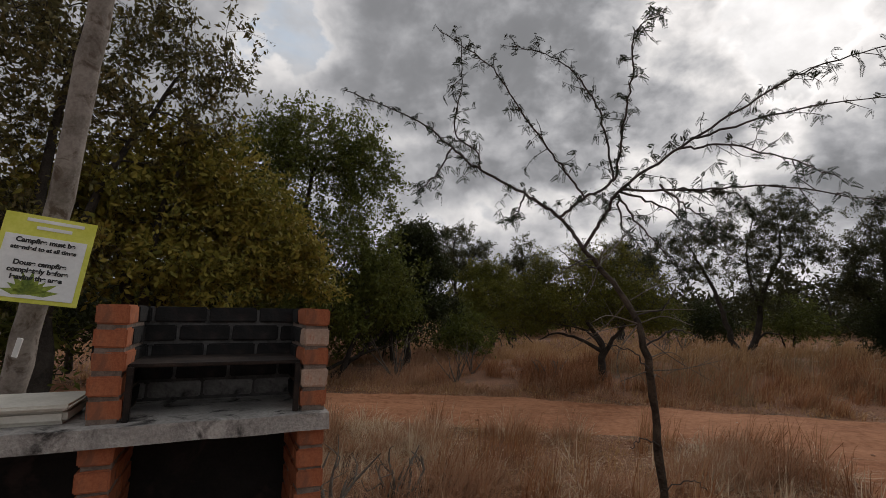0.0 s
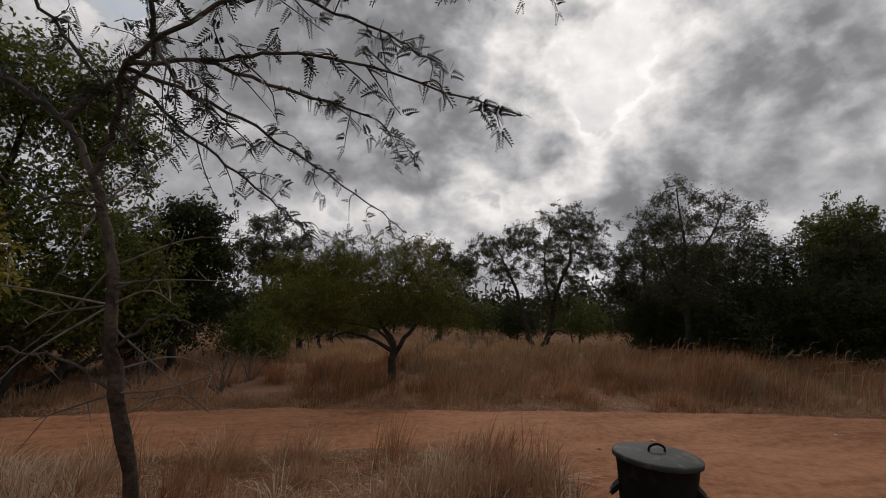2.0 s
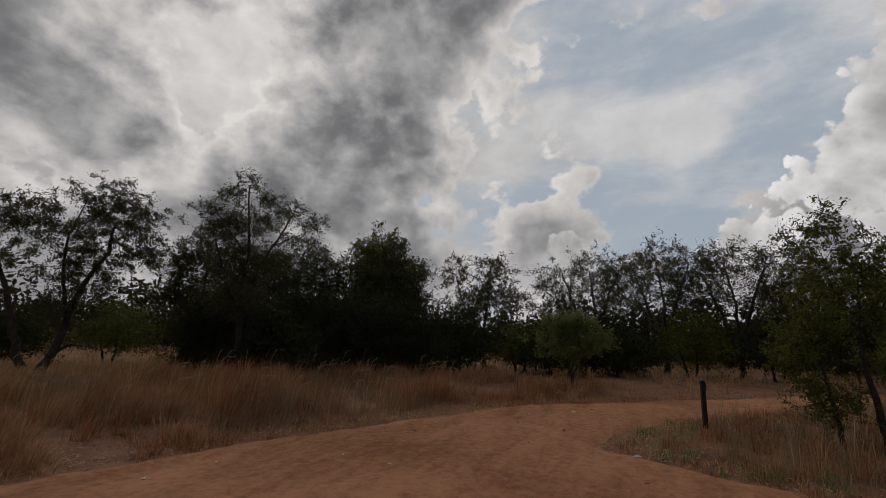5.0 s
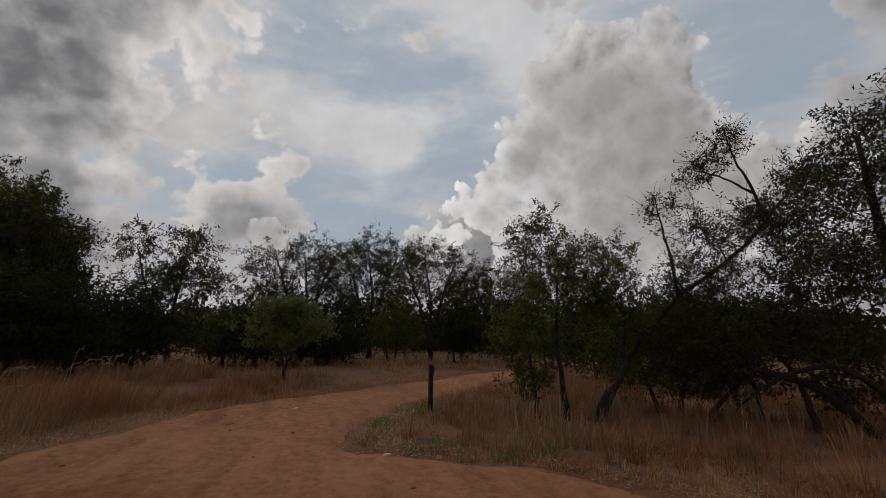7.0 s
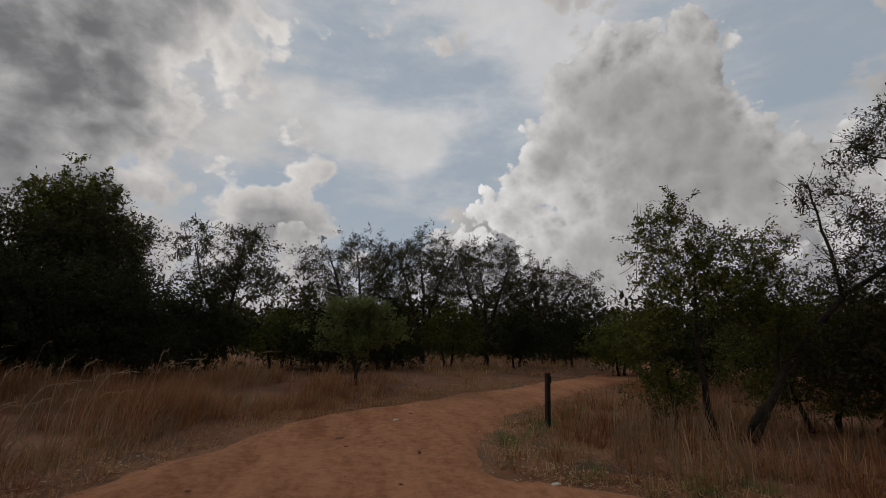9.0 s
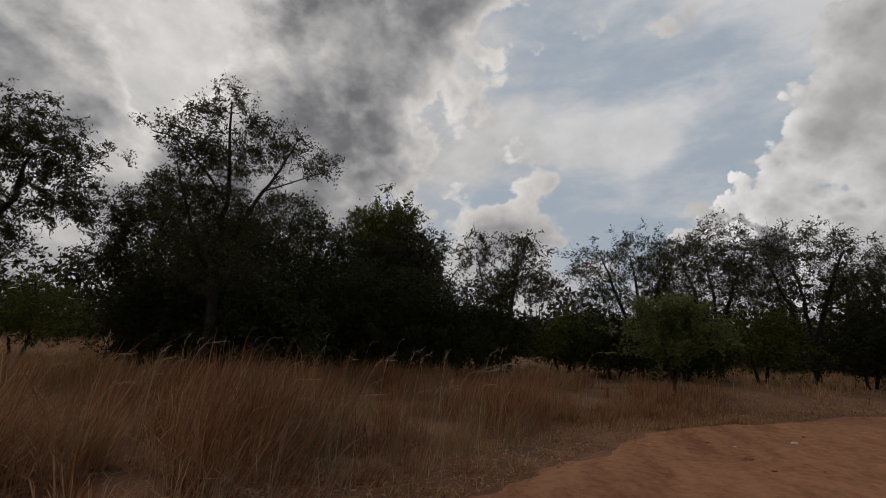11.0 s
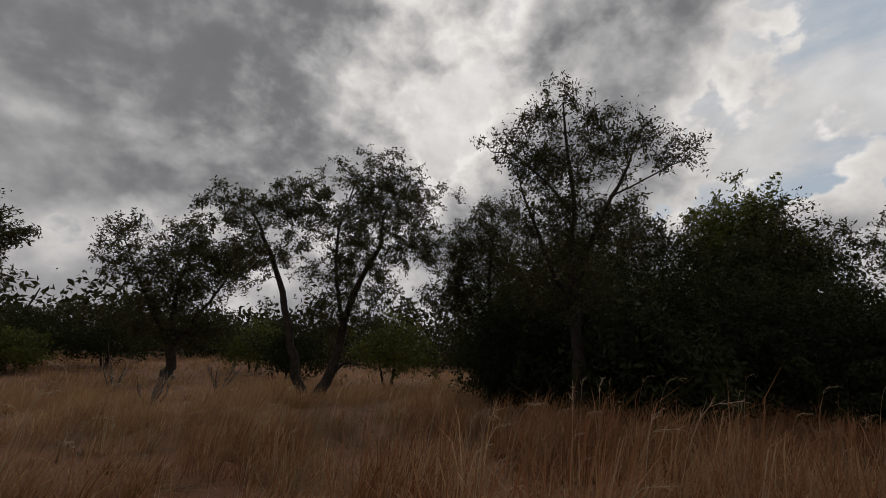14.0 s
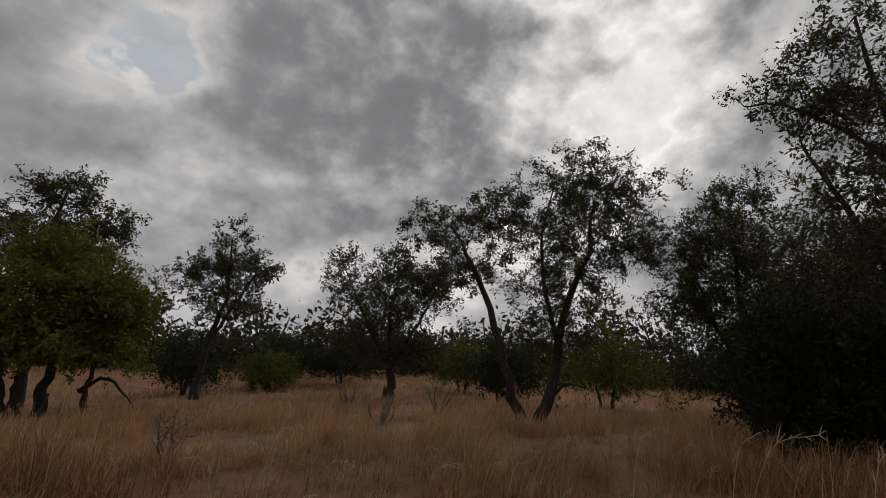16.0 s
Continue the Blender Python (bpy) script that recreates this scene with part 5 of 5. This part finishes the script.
def fireplace():
    """Local frame: x along the front (the second bay lies at negative x), y to the back; origin at the outer front corner of the end wall."""
    rng = random.Random(4)
    th = thing("brick_fireplace", pose(-0.52, 2.06, 0, 0, 0, 25.75), "outdoor brick braai with sooty back and concrete slab", "fireplace")
    L, W, H, C = 0.215, 0.108, 0.072, 0.086
    shapes = {}

    def brick_mesh(mat, ln):
        key = (mat.name, ln, rng.randrange(3))
        if key not in shapes:
            bm = bmesh.new()
            box(bm, ln, W, H, None, 0.006, 0.003, rng)
            me = bpy.data.meshes.new("brick")
            bm.to_mesh(me)
            bm.free()
            me.materials.append(mat)
            shapes[key] = me
        return shapes[key]

    def brick(parent, x, y, z, turn, mat, ln=L):
        ob = new("brick", brick_mesh(mat, ln))
        ob.parent = parent
        ob.matrix_basis = pose(x, y, z, rng.uniform(-0.8, 0.8), rng.uniform(-0.8, 0.8), turn + rng.uniform(-1.5, 1.5))

    def side_wall(name, x, top, z0, z1, pale=()):
        bm = bmesh.new()
        box(bm, W - 0.016, 0.43, z1 - z0 - 0.012, pose(x, 0.222, (z0 + z1) / 2 - 0.004))
        wall = part(name, bm, MORTAR, th)
        n = round((z1 - z0) / C)
        for i in range(n):
            z = z1 - H / 2 - i * C
            ahead = rng.uniform(-0.008, 0.006)
            tone = BRICK_PALE if i in pale else BRICK
            if i % 2 == 0:
                brick(wall, x + ahead * 0.4, 0.107 + ahead, z, 90, tone)
                brick(wall, x, 0.332, z, 90, SOOT_AND_SHADE if top else BRICK)
            else:
                brick(wall, x + ahead * 0.4, 0.052 + ahead, z, 90, tone, 0.104)
                brick(wall, x, 0.222, z, 90, SOOT_AND_SHADE if top else BRICK)
                brick(wall, x, 0.387, z, 90, SOOT_AND_SHADE if top else BRICK, 0.104)

    top, slab, low = 1.465, 1.035, 0.968
    side_wall("end_wall", -0.054, True, slab, top, (1, 3))
    side_wall("partition", -0.798, True, slab, top)
    side_wall("end_pier", -0.054, False, 0.0, low)
    side_wall("partition_pier", -0.798, False, 0.0, low)
    bm = bmesh.new()
    box(bm, 0.74, 0.088, top - slab - 0.01, pose(-0.426, 0.5, (top + slab) / 2 - 0.005))
    back_wall = part("back_wall", bm, SOOTMORTAR, th)
    for i in range(5):
        z = top - H / 2 - i * C
        x = -0.05 - (0.107 if i % 2 == 0 else 0.0)
        while x > -0.86:
            brick(back_wall, x, 0.5, z, 0, ASHBRICK if i == 4 else SOOT_AND_SHADE)
            x -= L + 0.011
    # near-black panel: the dark void under the slab is put into its colour
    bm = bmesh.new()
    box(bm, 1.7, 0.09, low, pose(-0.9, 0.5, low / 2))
    part("lower_back", bm, SOOT_AND_SHADE, th)
    # slab: rough front edge, running on into the second bay
    bm = bmesh.new()
    box(bm, 1.9, 0.6, slab - low, pose(-0.945, 0.252, (slab + low) / 2))
    for _ in range(4):
        bmesh.ops.subdivide_edges(bm, edges=[e for e in bm.edges if e.calc_length() > 0.09], cuts=1)
    for v in bm.verts:
        k = noise.noise(v.co * 9) * 0.008 + noise.noise(v.co * 23) * 0.006
        v.co.y += k * (2.2 if v.co.y < -0.05 else 0.3)
        v.co.z += noise.noise(v.co * 5 + Vector((7, 0, 0))) * 0.006
        v.co.x += k
    part("slab", bm, CONCRETE, th, "rough grey concrete slab with soot stains")
    bm = bmesh.new()
    box(bm, 0.63, 0.36, 0.014, pose(-0.426, 0.22, slab + 0.202), 0.003)
    part("grate_shelf", bm, IRON, th, "rusty dark iron shelf")
    for x in (-0.125, -0.727):
        bm = bmesh.new()
        box(bm, 0.022, 0.022, 0.2, pose(x, 0.02, slab + 0.1), 0.003)
        box(bm, 0.018, 0.34, 0.018, pose(x, 0.19, slab + 0.19), 0.003)
        part("grate_bracket", bm, IRON, th)
    bm = bmesh.new()
    box(bm, 0.78, 0.3, 0.055, pose(-1.3, 0.2, slab + 0.03), 0.015)
    box(bm, 0.8, 0.34, 0.02, pose(-1.3, 0.2, slab + 0.064), 0.008)
    tagged(part("stone_basin", bm, PALE_STONE, th), "pale worn stone ledge on the slab")
    for x in (-1.75,):
        side_wall("far_pier", x, False, 0.0, low)


fireplace()

# ---------- notice on a leaning pole ----------


def letters(text, size, m, parent, mat):
    cu = bpy.data.curves.new("lettering", "FONT")
    cu.body, cu.size, cu.align_x, cu.extrude, cu.offset = text, size, "CENTER", 0.0008, size * 0.045
    cu.materials.append(mat)
    ob = new("lettering", cu)
    ob.parent = parent
    ob.matrix_basis = m
    return ob


def notice():
    pole = thing("wooden_pole", Matrix.Translation((-2.95, 3.12, 0)), "weathered leaning wooden pole with peeling bark", "pole")
    rng = np.random.default_rng(9)
    c = spline([(0, 0, -0.05), (0.14, -0.06, 0.95), (0.4, -0.2, 2.05), (0.66, -0.38, 3.4), (0.86, -0.5, 4.5)], 26)
    c[1:] += rng.normal(size=c[1:].shape) * 0.006
    r = np.linspace(0.082, 0.058, 26) * (1 + 0.05 * rng.normal(size=26))
    child("shaft", mesh_of("shaft", *tubes([(c, r)], 12), POLE, True), pole)
    for z, x in ((1.2, 0.2), (1.24, 0.05)):
        bm = bmesh.new()
        box(bm, 0.035, 0.012, 0.12, pose(x + 0.06, -0.2, z, 0, 12, 0), 0.002)
        part("paint_mark", bm, WHITE, pole, "small white tag nailed to the pole")
    th = thing("notice_board", pose(-2.28, 2.55, 1.715, 88, 0, 30) @ pose(0, 0, 0, 0, 0, -6), "yellow and white campfire notice fixed to a pole", "sign")
    bm = bmesh.new()
    box(bm, 0.415, 0.49, 0.006, None, 0.001)
    part("panel", bm, YELLOW, th, "yellow-bordered board")
    bm = bmesh.new()
    box(bm, 0.365, 0.345, 0.003, pose(0, -0.048, 0.0062))
    part("field", bm, WHITE, th, "white printed field")
    for y, wd in ((0.215, 0.26), (0.175, 0.16)):
        bm = bmesh.new()
        box(bm, wd, 0.018, 0.002, pose(0.02, y, 0.0055))
        part("faded_heading", bm, WHITE, th, "faded pale heading")
    rng2 = random.Random(2)
    bm = bmesh.new()
    for k in range(9):
        a = radians(20 * k + 10)
        ln = 0.05 + 0.02 * rng2.random()
        mm = pose(-0.02, -0.2, 0.0084) @ pose(0, 0, 0, 0, 0, math.degrees(a) - 90)
        q = [bm.verts.new(mm @ Vector(p)) for p in ((0, 0, 0), (0.018, ln, 0), (0, ln * 2.0, 0), (-0.018, ln, 0))]
        bm.faces.new(q)
    part("leaf_print", bm, LEAFPRINT, th, "green leafy print")
    for i, (text, y) in enumerate((("Campfire must be", 0.085), ("attended to at all times", 0.045), ("Douse campfire", -0.04), ("completely before", -0.08), ("leaving the area", -0.12))):
        letters(text, 0.0365 if i != 1 else 0.031, pose(0.0, y, 0.0095), th, INK)


notice()

# ---------- rubbish bin ----------


def lathe(bm, profile, n=28, dent=0.0, seed=1):
    rng = random.Random(seed)
    ph = [rng.uniform(0, 6.28) for _ in range(4)]
    rings = []
    for r, z in profile:
        ring = []
        for k in range(n):
            a = 2 * math.pi * k / n
            q = r * (1 + dent * (math.sin(2 * a + ph[0] + z * 6) + 0.6 * math.sin(5 * a + ph[1] - z * 9)))
            ring.append(bm.verts.new((q * math.cos(a), q * math.sin(a), z)))
        rings.append(ring)
    for a, b in zip(rings[:-1], rings[1:]):
        for k in range(n):
            bm.faces.new((a[k], a[(k + 1) % n], b[(k + 1) % n], b[k]))
    bm.faces.new(rings[0][::-1])
    bm.faces.new(rings[-1])
    for f in bm.faces:
        f.smooth = True
    return bm


def bin_():
    th = thing("rubbish_bin", pose(3.21, 2.98, 0.0, 0, 1.5, -12), "black plastic rubbish bin with a tilted lid at the track", "bin")
    th.scale = (0.85, 0.85, 1.0)
    th.location.z = float(height(np.array([3.24]), np.array([2.98]))[0])
    part("body", lathe(bmesh.new(), [(0.19, 0.0), (0.2, 0.02), (0.212, 0.2), (0.225, 0.4), (0.238, 0.56), (0.243, 0.6), (0.25, 0.645), (0.255, 0.65), (0.255, 0.662)], 32, 0.012), PLASTIC, th)
    lid = part("lid", lathe(bmesh.new(), [(0.262, 0.0), (0.273, 0.001), (0.274, 0.02), (0.27, 0.025), (0.255, 0.028), (0.2, 0.034), (0.1, 0.039), (0.03, 0.04)], 36, 0.004, 2), LIDPLASTIC, th, "grey-black domed lid")
    lid.matrix_basis = pose(0.0, 0, 0.652, 1.5, 1, 0)
    c = spline([(-0.055, 0, 0.034), (-0.05, 0, 0.062), (0, 0, 0.078), (0.05, 0, 0.062), (0.055, 0, 0.034)], 14)
    child("lid_handle", mesh_of("lid_handle", *tubes([(c, np.full(14, 0.007))], 8), PLASTIC, True), lid)
    for a, z in ((-33, 0.53), (-30, 0.43), (152, 0.5)):
        bm = bmesh.new()
        box(bm, 0.075, 0.17, 0.035, pose(0, 0, 0), 0.012)
        for v in bm.verts:
            if v.co.x > 0:
                v.co.z -= 0.045
                v.co.y *= 0.75
        h = part("side_handle", bm, PLASTIC, th, "bent side grip")
        h.matrix_basis = pose(0, 0, 0, 0, 0, a) @ pose(0.25, 0, z)


bin_()

# ---------- marker post at the bend, stones, dead stumps ----------


def marker_post():
    x, y, z = ground_at(11.6, 0.95, 0.05)
    th = thing("marker_post", pose(x, y, z, 0, -1, 20), "short dark square marker post at the bend", "post")
    bm = bmesh.new()
    box(bm, 0.062, 0.062, 0.78, pose(0, 0, 0.39), 0.006)
    part("shaft", bm, POST, th)
    bm = bmesh.new()
    box(bm, 0.07, 0.01, 0.1, pose(0, -0.037, 0.69), 0.003)
    part("number_plate", bm, IRON, th, "dull metal plate")


marker_post()


def stone(x, y, size, seed):
    rng = random.Random(seed)
    bm = bmesh.new()
    bmesh.ops.create_icosphere(bm, subdivisions=2, radius=1)
    off = Vector((seed * 3.1, 0, 0))
    for v in bm.verts:
        v.co *= 1 + 0.35 * noise.noise(v.co * 1.3 + off)
        v.co = Vector((v.co.x * size, v.co.y * size * 0.6, v.co.z * size * 0.25))
    ob = part("stone", bm, PALE_STONE if rng.random() < 0.4 else SOIL)
    gx_, gy_, gz_ = ground_at(x, y, 0)
    ob.matrix_world = pose(gx_, gy_, gz_ + 0.05, 0, 0, rng.uniform(0, 180))
    tagged(ob, "flat stone lying on the dirt track", "stone", "stones on the track")


rng = random.Random(12)
for k in range(46):
    if k < 4:
        stone((11.1, 12.2, 10.4, 9.2)[k], (3.75, 3.0, 2.9, 1.9)[k], (0.07, 0.06, 0.04, 0.05)[k], k)
    else:
        while True:
            sx, sy = rng.uniform(-3, 15), rng.uniform(0.5, 8.5)
            if dirt_depth(np.array([sx]), np.array([sy]))[0] > 0.15:
                break
        stone(sx, sy, rng.uniform(0.012, 0.035), k)


def dead_shrub(x, y, h, seed):
    rng = np.random.default_rng(seed)
    gx_, gy_, gz_ = ground_at(x, y)
    th = thing("dead_shrub", pose(gx_, gy_, gz_), "small leafless dead shrub standing in dry grass", "shrub")
    for _ in range(6):
        paths = []
        d = np.array([rng.normal() * 0.45, rng.normal() * 0.45, 1.0])
        c = spline([(0, 0, 0), d * h * 0.5 + rng.normal(size=3) * 0.05, d * h * rng.uniform(0.8, 1.1)], 7)
        paths.append((c, np.linspace(0.022, 0.004, 7)))
        for _ in range(3):
            i = rng.integers(2, 6)
            e = c[i] + (rng.normal(size=3) * 0.5 + np.array([0, 0, 0.5])) * h * 0.35
            paths.append((spline([c[i], (c[i] + e) / 2 + rng.normal(size=3) * 0.03, e], 5), np.linspace(0.008, 0.002, 5)))
        child("stem", mesh_of("stem", *tubes(paths, 5), DEADWOOD, True), th)


for k, (x, y, h) in enumerate([(9.4, 19.0, 0.75), (7.6, 21.0, 0.8), (-1.15, 10.6, 1.0), (0.6, 11.8, 0.8), (0.2, 10.4, 0.7), (5.2, 14.5, 0.6), (-0.75, 3.3, 0.5), (-0.35, 3.75, 0.42), (2.3, 10.6, 0.55), (7.9, 17.4, 0.6)]):
    dead_shrub(x, y, h, 60 + k)
